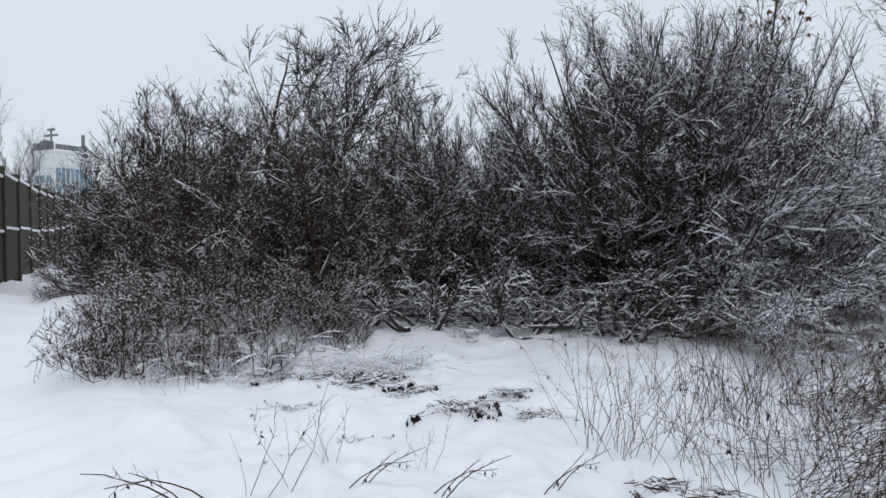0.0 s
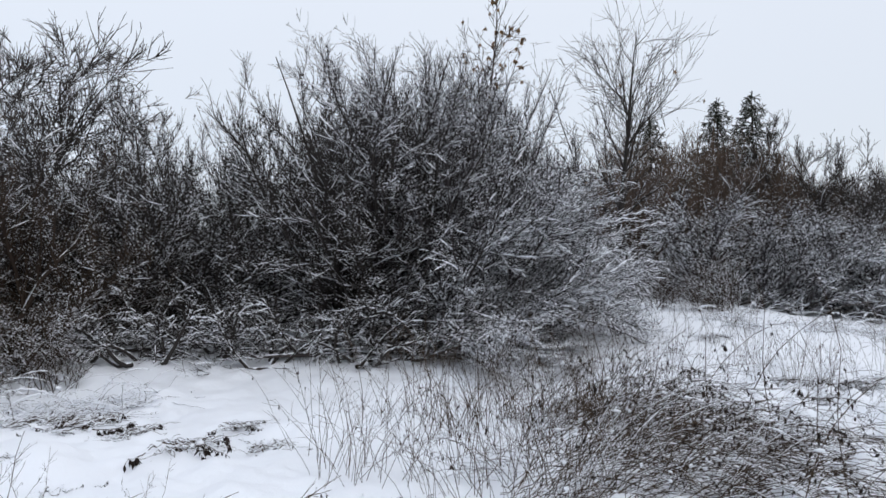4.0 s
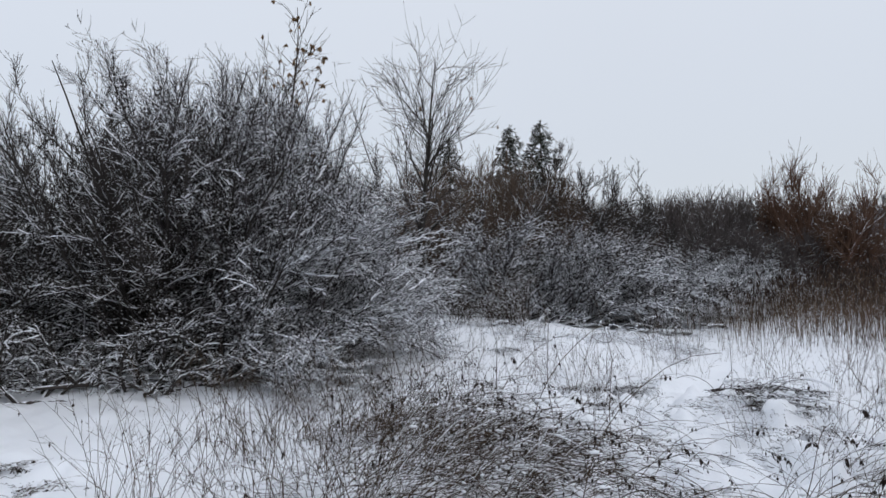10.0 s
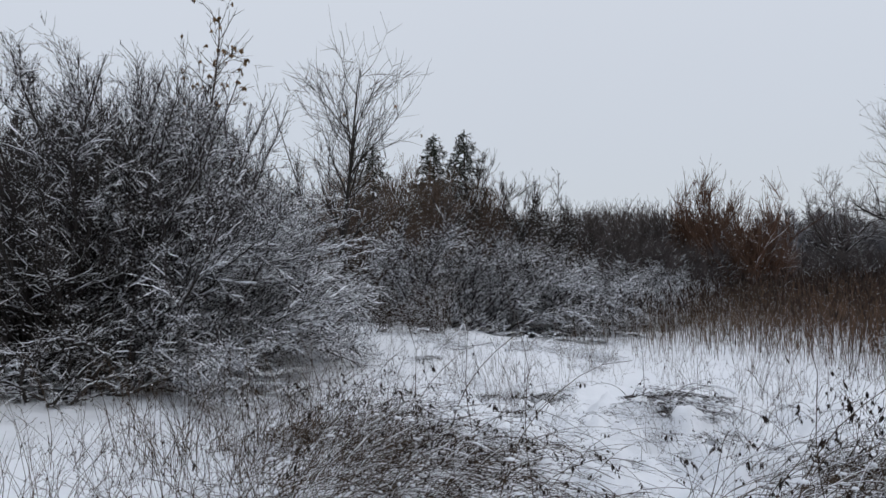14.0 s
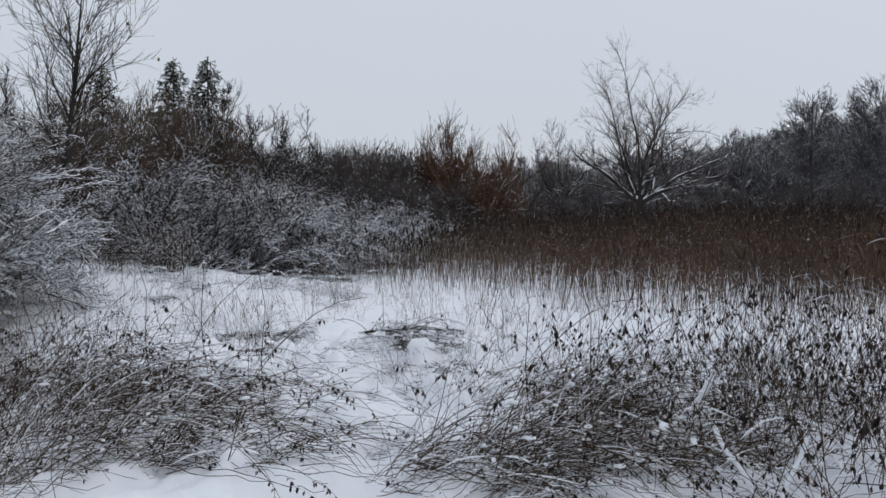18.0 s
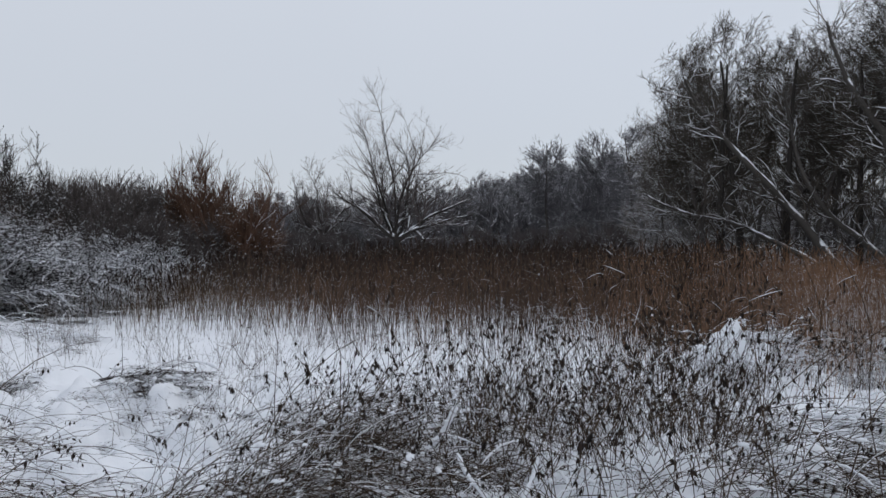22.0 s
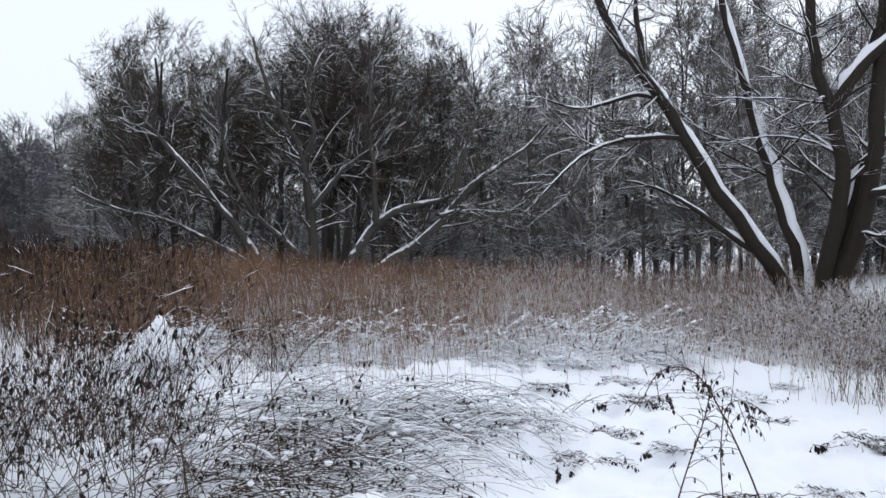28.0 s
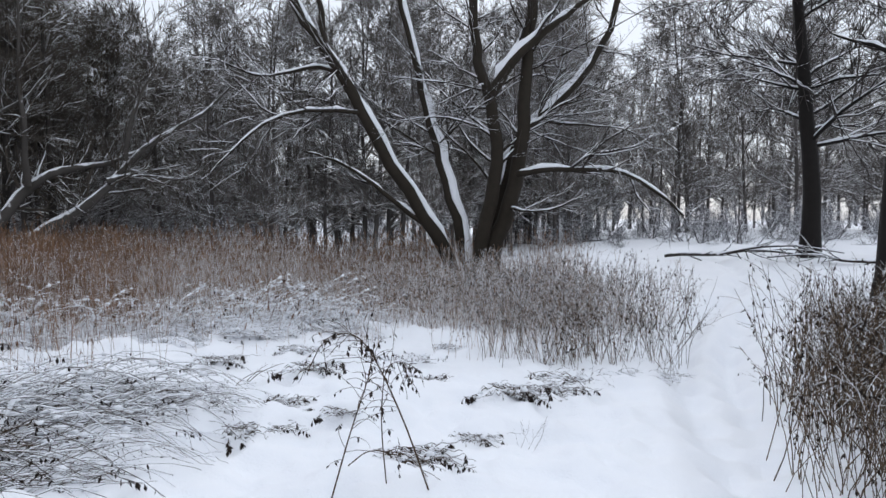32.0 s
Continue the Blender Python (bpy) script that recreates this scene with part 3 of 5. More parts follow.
def tree(seed, height, trunk_r, spread, counts=(16, 110, 700, 2600), first=0.25, angle=45, bark=bark_brown, twig=twig_tall_hazy, lift=0.5,
         lean=(0.0, 0.0), snow=0.5, name="bare_tree", label="", category="tree", group="", limbs=True, tip=0.5, seeds=0, stems=1, wob=0.05,
         shorten=0.6, lean_sd=0.16, fine=2, foot=0.25, dome=None, twig_share=0.2, limb=0.55):
    rng = np.random.default_rng(seed)
    ob = root(name, label, category, group)
    many = stems > 1
    base = rng.normal(0, foot if many else 0, (stems, 3)) * np.array([1, 1, 0]) - np.array([0, 0, 0.1])
    d = np.stack([rng.normal(lean[0], lean_sd if many else 0.02, stems), rng.normal(lean[1], lean_sd * 0.8 if many else 0.02, stems), np.ones(stems)], 1)
    p0, r0 = grow(rng, base, d, height * rng.uniform(0.82 if many else 0.94, 0.95, stems), np.full(stems, trunk_r), 0.12, 12, wob, 0.1)
    r0[:, 0] *= 1.25
    p1, r1 = sprout(rng, p0, r0, counts[0], (first, 0.97), angle, 10, spread, 0.2, limb, trunk_r * 0.16, 0.2, 7, 0.10, lift, None, shorten)
    p2, r2 = sprout(rng, p1, r1, counts[1], (0.12, 1.0), 38, 12, spread * 0.42, 0.25, 0.6, trunk_r * 0.07, 0.3, 4, 0.12, lift * 0.8, None, 0.4)
    p3, r3 = sprout(rng, p2, r2, counts[2], (0.05, 1.0), 34, 12, spread * twig_share, 0.3, 0.6, tip * 0.012, 0.45, fine, 0.14, lift * 0.6, None, 0.3)
    def inside(q, w):
        """Only the shoots within a rounded crown: half width, middle height, half height."""
        if not dome:
            return q, w
        e = q[:, -1] - np.array([lean[0] * height * 0.5, 0, dome[1]])
        a = np.arctan2(e[:, 1], e[:, 0])
        out = (e[:, 0] ** 2 + e[:, 1] ** 2) / dome[0] ** 2 + (e[:, 2] / dome[2]) ** 2
        k = out < (1 + 0.16 * np.sin(a * 3 + seed) + 0.12 * np.sin(e[:, 2] * 2.1 + a * 2)) * rng.uniform(0.75, 1.15, len(q))
        return q[k], w[k]
    (p2, r2), (p3, r3) = inside(p2, r2), inside(p3, r3)
    if not limbs:
        p1, r1 = inside(p1, r1)
    crown = [tubes(p2, r2, 3), tubes(p3, r3, 3)]
    if counts[3]:
        p4, r4 = sprout(rng, p3, r3, counts[3], (0.05, 1.0), 32, 12, spread * twig_share * 0.5, 0.3, 0.65, tip * 0.0095, 0.5, 1, 0.16, lift * 0.5, None, 0.2)
        p4, r4 = inside(p4, r4)
        crown.append(tubes(p4, r4, 3))
    each("trunk", p0, r0, 8, bark, ob)
    if limbs:
        each("limb", p1, r1, 5, bark, ob)
    else:
        crown.append(tubes(p1, r1, 4))
    stuff("crown", joined(*crown), twig, ob)
    if snow:
        stuff("snow", joined(snow_on(rng, p1, r1, min(1, snow * 1.5), 0.8, 0.006), snow_on(rng, p2, r2, snow, 0.95, 0.006, 3)), snow_lying, ob,
              "snow lying along the limbs")
    for _ in range(seeds):
        k = rng.choice(len(p3))
        q = p3[k, -1] + rng.normal(0, 0.008, (7, 3))
        part("seed_head", specks(rng, q, rng.uniform(0.02, 0.045, 7), 2.6), seed_tan, ob, "hanging tan bunch of winged seeds")
    return ob


# by the willows
settle(tree(42, 5.9, 0.10, 2.3, (26, 230, 1500, 2600), 0.3, 58, bark_dark, twig_dark, 0.15, snow=0.15, tip=0.85, wob=0.16, shorten=0.3, stems=2, lean_sd=0.25, label="gnarled bare tree rising behind the willows"), -11.0, 17)
settle(tree(41, 6.9, 0.05, 1.15, (26, 90, 200, 0), 0.45, 48, bark_brown, twig_red, 0.4, snow=0.0, seeds=70, tip=0.55, shorten=0.5,
            label="young slender tree with hanging tan seed bunches"), 21.8, 15)
settle(tree(48, 7.3, 0.085, 3.1, (24, 170, 760, 0), 0.26, 33, bark_dark, twig_dark, 0.3, (-0.01, 0), snow=0.06, seeds=8, tip=0.6, shorten=0.62, wob=0.03,
            label="tall thin bare tree with brownish upright twigs"), 32.1, 20)


def spruce(seed, height, width, label):
    rng = np.random.default_rng(seed)
    ob = root("spruce", label, "spruce", "spruces behind the thicket")
    n = 150
    z = height * (1 - rng.uniform(0.02, 0.92, n))
    part("trunk", tubes(np.stack([np.zeros((1, 6)), np.zeros((1, 6)), np.linspace(0, height, 6)[None]], -1), np.linspace(0.11, 0.01, 6)[None], 7), bark_dark, ob)
    a = rng.uniform(0, 2 * np.pi, n)
    d = np.stack([np.cos(a), np.sin(a), np.full(n, 0.15)], 1)
    L = width * 0.5 * (1 - z / height) ** 0.9 * rng.uniform(0.7, 1.1, n) + 0.05
    p1, r1 = grow(rng, np.stack([0 * z, 0 * z, z], 1), d, L, np.full(n, 0.02), 0.3, 5, 0.05, -0.35)
    p2, r2 = sprout(rng, p1, r1, 3600, (0.02, 1.0), 50, 12, 0.26, 0.25, 0.5, 0.022, 0.5, 1, 0.1, -0.3)
    p3, r3 = sprout(rng, p2, r2, 4200, (0.1, 1.0), 45, 12, 0.16, 0.25, 0.9, 0.018, 0.5, 1, 0.1, -0.2)
    stuff("crown", joined(tubes(p1, r1, 4), tubes(p2, r2, 3), tubes(p3, r3, 3)), needles, ob)
    stuff("snow", snow_on(rng, p2, r2, 0.22, 0.8, 0.012, 3), snow_lying, ob)
    return ob


SPR = "dark spruce dusted with snow rising over the thicket"
s1 = settle(spruce(50, 7.2, 6.4, SPR), 41.7, 30)
for az, r, s in ((34.8, 28, 0.88), (39.4, 29, 0.95)):
    copy_thing(s1, facing(az, r, 0.05, s) @ pose(0, 0, 0, 0, 0, az * 37))

# second thicket, beyond the gap
MID = dict(counts=(11, 90, 1900, 8000), group="second thicket", tip=1.35, near=False, spur=0.12, flecks=2400)
BRUSH = "tall brown brush of fine bare twigs behind the snowy shrubs"
brush = [settle(willow(64 + i, 5.7, 2.8, (48, 132), (16, 150, 2600, 9000), bark_brown, twig_brown, 0.05, 0.7, tip=1.5, rolls=0.008, bare=0.6, flecks=700, buds=0, spur=0.16,
                       label=BRUSH, group="second thicket", near=False, twig_length=0.55), az, r) for i, (az, r) in enumerate(((33.6, 23), (37.2, 24)))]
for i, az, r, s in ((0, 40.6, 25, 1.02), (1, 35.4, 26, 1.12), (0, 38.6, 27, 1.1), (1, 42.8, 28, 1.0), (0, 31.2, 24, 0.9), (1, 45.2, 29, 0.9)):
    copy_thing(brush[i], facing(az, r, 0.05, s) @ pose(0, 0, 0, 0, 0, az * 29))
b1 = settle(willow(60, 3.7, 3.2, (20, 160), label=BROWN, bare=0.85, **MID, **brown), 37.5, 20.5)
b2 = settle(willow(61, 3.0, 3.4, (8, 120), sweep=0.6, lift=0.25, rolls=0.019, bare=1.5, buds=500, label=WHITE, **MID, **snowy), 38.5, 19.0)
b3 = settle(willow(62, 2.7, 3.4, (8, 80), sweep=0.8, lift=0.2, rolls=0.019, bare=1.5, buds=400, label=WHITE, **MID, **snowy), 42.0, 18.8)
b4 = settle(willow(63, 2.2, 3.2, (6, 80), sweep=0.8, lift=0.15, rolls=0.019, bare=2.0, buds=300, label=WHITE, **MID, **snowy), 45.5, 19.5)
for src, az, r, s in ((b1, 41.5, 22.5, 1.05), (b1, 44.5, 24, 1.05), (b3, 47.5, 21, 0.95), (b1, 34.2, 22, 0.95), (k2, 46.5, 27, 1.0), (k1, 43.6, 27, 1.5), (k2, 45.2, 28.5, 1.4), (k1, 46.8, 29, 1.25), (b4, 50.0, 23, 1.0), (b4, 53, 26, 1.05), (b2, 44.0, 20.5, 0.9),
                      (b4, 48.5, 20.0, 0.85), (k1, 49.0, 29, 0.95), (b1, 48.0, 26, 0.9), (k2, 42.0, 25.5, 1.0), (b3, 51.5, 24.5, 0.85), (b3, 40.0, 19.6, 0.8), (b4, 55.5, 28.5, 1.0), (k2, 52.5, 30, 0.85)):
    copy_thing(src, facing(az, r, 0.05, s) @ pose(0, 0, 0, 0, 0, (az * 41) % 30 - 15))

# far shrubs and trees across the reeds
FAR = "far bare shrubs behind the reeds"
FARS = dict(spur=0.22, group="far shrubs", fat=1.6, tip=2.5, near=False, buds=0, twig_length=1.0, rolls=0.02)
f1 = settle(willow(70, 6.6, 2.7, (44, 136), (22, 200, 3400, 9000), bark_brown, twig_rust, 0.03, 0.8, flecks=150, bare=0.5, label="large round rust-brown bare shrub", **FARS), 60.6, 43, 0.05, 1.4)
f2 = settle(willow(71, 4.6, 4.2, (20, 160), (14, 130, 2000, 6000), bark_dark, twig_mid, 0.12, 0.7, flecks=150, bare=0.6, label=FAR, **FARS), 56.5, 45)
for src, az, r, s in ((f2, 53, 44, 1.0), (f2, 49.5, 46, 1.05), (f2, 46, 47, 1.2), (f2, 62.5, 55, 0.9), (f2, 65, 60, 0.9), (f2, 58.5, 52, 1.05), (f2, 69, 60, 0.85), (f2, 51, 55, 1.3), (f2, 47.5, 40, 0.95), (f2, 51.5, 38, 0.85), (f2, 55.3, 40, 0.9), (f2, 58.5, 41, 0.85), (f2, 62, 44, 0.8), (f2, 64.5, 48, 0.8), (f2, 67.5, 52, 0.8), (f2, 44, 42, 1.1),
                      (f2, 54.5, 50, 1.6), (f2, 53.2, 41, 1.32), (f2, 50.6, 42, 1.3), (f2, 56.4, 45, 1.35), (f2, 48.4, 44, 1.4), (f2, 58, 49, 1.3), (f2, 71.5, 62, 0.8), (f2, 76, 60, 0.8), (f2, 79.5, 58, 0.9), (f2, 83, 56, 0.9), (f2, 86.5, 52, 0.9), (f2, 90, 50, 0.9)):
    copy_thing(src, facing(az, r, 0.05, s) @ pose(0, 0, 0, 0, 0, az * 31))
LONE = dict(bark=bark_dark, twig=twig_mid, name="bare_tree", group="", fat=2.6, near=True, spur=0.34, twig_length=0.95, buds=0, flecks=0, rolls=0.028)
settle(willow(78, 12.0, 5.5, (30, 152), (12, 110, 900, 3800), snow=0.3, lift=0.4, tip=1.9, bare=0.28, deep=28, trunk=2.5, trunk_r=0.32,
              label="large lone bare tree with a rounded crown beyond the reeds", **{**LONE, "fat": 3.2}), 73.2, 45)
t2 = settle(willow(73, 8.2, 3.2, (42, 138), (11, 80, 600, 2200), snow=0.2, lift=0.5, tip=3.0, bare=0.3, deep=26, trunk=2.6, trunk_r=0.16, label="far bare tree with a narrow crown", **LONE), 67.5, 60)
copy_thing(t2, facing(68.2, 66, 0.05, 0.8) @ pose(0, 0, 0, 0, 0, 60))

# the far wood
WOOD = "tall dark bare tree of the far wood"
wood = [settle(tree(80 + i, 11.0, 0.17, 3.0, (60, 500, 3200, 5200), 0.3, 62, bark_alder, twig_hazy, 0.35, snow=0, name="wood_tree", label=WOOD, group="far wood", limbs=False, fine=1, tip=1.5, wob=0.04, shorten=0.25, dome=(2.9, 6.6, 4.2)), az, r)
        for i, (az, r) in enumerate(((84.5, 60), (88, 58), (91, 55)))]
rw = random.Random(5)
for k in range(66):
    az = 63 + k * 0.52 + rw.uniform(-0.4, 0.4)
    r = rw.uniform(60, 92)
    s = (0.66 + 0.34 * max(0, (az - 70) / 22)) * rw.uniform(0.85, 1.1) * r / 75
    copy_thing(wood[k % 3], facing(az, r, 0.05, s) @ pose(0, 0, 0, 0, 0, rw.uniform(0, 360)))


def distant_wood():
    """Woods on the skyline, too far to tell one tree from the next."""
    rng = np.random.default_rng(300)
    n = 1150
    az = np.radians(np.concatenate([rng.uniform(-36, 180, 350), rng.uniform(62, 128, n - 350)]))
    r = np.concatenate([rng.uniform(95, 150, 350), rng.uniform(62, 105, n - 350)])
    x, y = r * np.sin(az), r * np.cos(az)
    h = rng.uniform(3.5, 9.0, n) * np.where(np.arange(n) < 350, 1.05, 0.75) * (1 - 0.35 * ((az > 0.75) & (az < 1.25)))
    p0, r0 = grow(rng, np.stack([x, y, land(x, y)], 1), np.tile([0, 0, 1.0], (n, 1)), h, np.full(n, 0.16), 0.2, 4, 0.04)
    p1, r1 = sprout(rng, p0, r0, n * 16, (0.05, 1.0), 45, 14, 2.2, 0.3, 0.5, 0.09, 0.3, 1, 0.15, 0.5)
    p2, r2 = sprout(rng, p1, r1, n * 40, (0.1, 1.0), 40, 14, 1.0, 0.3, 0.6, 0.07, 0.5, 1, 0.15, 0.4)
    ob = root("distant_wood", "bare woods along the skyline in haze-lightened colour", "woods", kind="stuff")
    # the haze is in the twig colour
    stuff("trees", joined(tubes(p0, r0, 4), tubes(p1, r1, 3), tubes(p2, r2, 3)), twig_hazy, ob)


distant_wood()

# alders at the edge of the wood
ALD = "dense dark alder with fine twigs at the wood's edge"
ALDER = dict(limbs=False, first=0.36, angle=62, bark=bark_alder, twig=twig_alder, lift=0.18, snow=0.1, twig_share=0.13, fine=1, name="alder", foot=1.0, label=ALD, group="alders", tip=0.6, shorten=0.3, lean_sd=0.16)
al = [settle(tree(90, 9.8, 0.085, 2.6, (280, 2400, 16000, 30000), stems=6, dome=(3.1, 7.2, 3.7), **ALDER), 98.3, 28),
      settle(tree(91, 9.9, 0.09, 3.2, (340, 2900, 19000, 36000), stems=8, dome=(4.1, 7.3, 3.6), **ALDER), 109.4, 27)]
for i, az, r, s in ((1, 94.4, 38, 0.86), (0, 103.8, 36, 1.1), (0, 113.6, 31, 1.05), (0, 122.5, 38, 1.1)):
    copy_thing(al[i], facing(az, r, 0.05, s) @ pose(0, 0, 0, 0, 0, az * 53))


def leaning(seed, az, r, length, lean, radius, label, bark=bark_pale):
    settle(tree(seed, length, radius, length * 0.3, (9, 50, 160, 0), 0.3, 45, bark, twig_dark, 0.5, (lean, -0.1), 0.9, "leaning_tree", label, "tree", "leaning trunks", tip=0.8), az, r)


def crooked(seed, az, r, radius, runs, label, bark=bark_pale, twigs=1.0):
    """A crooked trunk and its limbs, each run given as (across, height) from foot to tip."""
    rng = np.random.default_rng(seed)
    ob = root("leaning_tree", label, "tree", "leaning trunks")
    ps, rs_ = [], []
    for i, run in enumerate(runs):
        c = bent([(x, 0.12 * k - 0.3 * (k % 2), z) for k, (x, z) in enumerate(run)], 18)
        c[1:] += np.cumsum(rng.normal(0, 0.02, (17, 3)), 0)
        rad = radius * (1.0 if i == 0 else 0.55) * np.linspace(1.1, 0.25, 18)
        part("trunk" if i == 0 else "limb", tubes(c[None], rad[None], 8), bark, ob)
        ps.append(c), rs_.append(rad)
    p0, r0 = np.stack(ps), np.stack(rs_)
    p1, r1 = sprout(rng, p0, r0, int(15 * len(runs) * twigs), (0.22, 1.0), 48, 14, 1.7, 0.3, 0.32, 0.014, 0.3, 8, 0.12, 0.15, None, 0.4)
    p2, r2 = sprout(rng, p1, r1, int(150 * len(runs) * twigs), (0.1, 1.0), 42, 14, 0.7, 0.3, 0.5, 0.009, 0.4, 3, 0.14, 0.15)
    p3, r3 = sprout(rng, p2, r2, int(600 * len(runs) * twigs), (0.1, 1.0), 38, 14, 0.34, 0.3, 0.6, 0.007, 0.5, 2, 0.14, 0.2)
    stuff("crown", joined(tubes(p1, r1, 4), tubes(p2, r2, 3), tubes(p3, r3, 3)), twig_alder, ob)
    stuff("snow", joined(snow_on(rng, p0, r0, 1, 0.33, 0.010, 6, 0.85), snow_on(rng, p1, r1, 0.8, 0.75, 0.009, 4), snow_on(rng, p2, r2, 0.3, 1.0, 0.008, 3)), snow_lying, ob, "snow along the upper sides")
    return ob


LEAN = "crooked bare trunk with snow along its upper side"
DARKT = "straight dark trunk at the wood's edge"
for sd, az, ra, runs in (
        (100, 103.5, 0.15, [[(0.9, 0), (0, 1.5), (-0.8, 2.7), (-2.0, 4.1), (-3.2, 5.5), (-4.0, 7.0)]]),
        (101, 107.6, 0.16, [[(0, 0), (0, 1.5), (-0.1, 2.8), (-0.2, 4.5), (-0.6, 5.3), (-1.4, 6.5), (-1.8, 8.2)], [(0, 3.0), (0.6, 3.8), (1.0, 4.3), (1.9, 4.9), (2.6, 5.8)], [(-0.2, 4.5), (0.1, 5.3), (-0.1, 6.1), (0.1, 7.5)]]),
        (102, 110.6, 0.17, [[(-0.7, 0), (0, 1.5), (0.6, 2.5), (1.3, 3.0), (2.1, 3.2), (2.9, 3.3), (3.8, 3.8)], [(0.7, 2.5), (0.7, 4.0), (0.6, 5.7), (0.7, 8.0)]]),
        (103, 113.0, 0.15, [[(-1.5, 0.1), (0, 1.3), (1.0, 1.9), (1.8, 2.7), (2.5, 3.7), (3.5, 4.4), (4.4, 4.9), (5.2, 5.8)], [(1.7, 2.7), (2.3, 2.9), (3.7, 2.8), (4.2, 2.9)], [(2.2, 3.3), (2.3, 4.6), (2.9, 6.0)]]),
        (104, 102.7, 0.09, [[(0.8, 0.2), (0, 1.5), (-0.9, 1.9), (-2.1, 2.5), (-3.8, 2.9), (-5.0, 3.6)]]),
        (105, 106.1, 0.11, [[(1.2, 0), (0, 1.7), (-0.8, 2.4), (-1.4, 3.2), (-2.0, 4.6), (-2.2, 6.5)]])):
    settle(crooked(sd, az, 24, ra, runs, LEAN), az, 24, 0.1)
for sd, az, x in ((106, 108.6, 0.2), (108, 110.9, 0.0), (109, 113.9, -0.2), (110, 98.4, -0.5), (111, 100.6, 0.3), (112, 96.4, 0.2), (113, 105.0, 0.1)):
    settle(crooked(sd, az, 25.5, 0.13, [[(0, 0), (x * 0.5, 2.4), (x, 4.8), (x * 1.6, 7.6)]], DARKT, bark_dark), az, 25.5, 0.1)

leaning(107, 31.4, 19, 4.6, 0.95, 0.05, "thin leaning trunk with snow on it beside the thicket", bark_brown)

# slim trees and undergrowth of the wood behind the great tree
SLIM = "slim dark tree of the wood behind the meadow"
slim = [settle(tree(110 + i, 10.8, 0.09, 2.0, (44, 300, 2000, 0), 0.12, 58, bark_alder, twig_tall_hazy, 0.15, snow=0.35, name="slim_tree", label=SLIM, group="wood", limbs=False, fine=1, tip=1.2, wob=0.03), az, r)
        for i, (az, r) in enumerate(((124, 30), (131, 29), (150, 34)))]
for k in range(104):
    az = 112 + 66 * (k + rw.uniform(0, 1)) / 104
    r = rw.uniform(25, 50) if az < 150 else rw.uniform(34, 70)
    s = rw.uniform(0.75, 1.15) * (1 if az < 150 else 1.1)
    copy_thing(slim[k % 3], facing(az, r, 0.05, s) @ pose(0, 0, 0, 0, 0, rw.uniform(0, 360)))
for k in range(30):   # behind the alders
    copy_thing(slim[k % 3], facing(91 + 27 * (k + rw.uniform(0, 1)) / 30, rw.uniform(34, 52), 0.05, rw.uniform(0.7, 1.0)) @ pose(0, 0, 0, 0, 0, rw.uniform(0, 360)))
for k in range(16):   # a closer grove right of the great tree
    copy_thing(slim[k % 3], facing(143 + 9 * (k + rw.uniform(0, 1)) / 16, rw.uniform(28, 38), 0.05, rw.uniform(0.75, 1.0)) @ pose(0, 0, 0, 0, 0, rw.uniform(0, 360)))
u1 = settle(willow(75, 3.0, 2.8, (15, 165), (6, 40, 230, 900), bark_alder, twig_hazy, 0.8, 0.3, label="snow-dusted undergrowth at the foot of the wood", group="undergrowth", name="undergrowth_bush",
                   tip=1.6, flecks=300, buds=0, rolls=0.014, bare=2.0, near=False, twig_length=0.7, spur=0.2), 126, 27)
for k in range(46):
    az = 88 + 90 * (k + rw.uniform(0, 1)) / 46
    copy_thing(u1, facing(az, rw.uniform(30, 42), 0.05, rw.uniform(0.7, 1.15) * (1 if az < 152 else 0.7)) @ pose(0, 0, 0, 0, 0, rw.uniform(0, 360)))

for k in range(24):
    copy_thing(u1, facing(91 + 38 * (k + rw.uniform(0, 1)) / 24, rw.uniform(31, 38), 0.05, rw.uniform(0.6, 0.95)) @ pose(0, 0, 0, 0, 0, rw.uniform(0, 360)))


for k in range(16):
    copy_thing(u1, facing(147 + 32 * (k + rw.uniform(0, 1)) / 16, rw.uniform(23, 33), 0.05, rw.uniform(0.35, 0.6)) @ pose(0, 0, 0, 0, 0, rw.uniform(0, 360)))


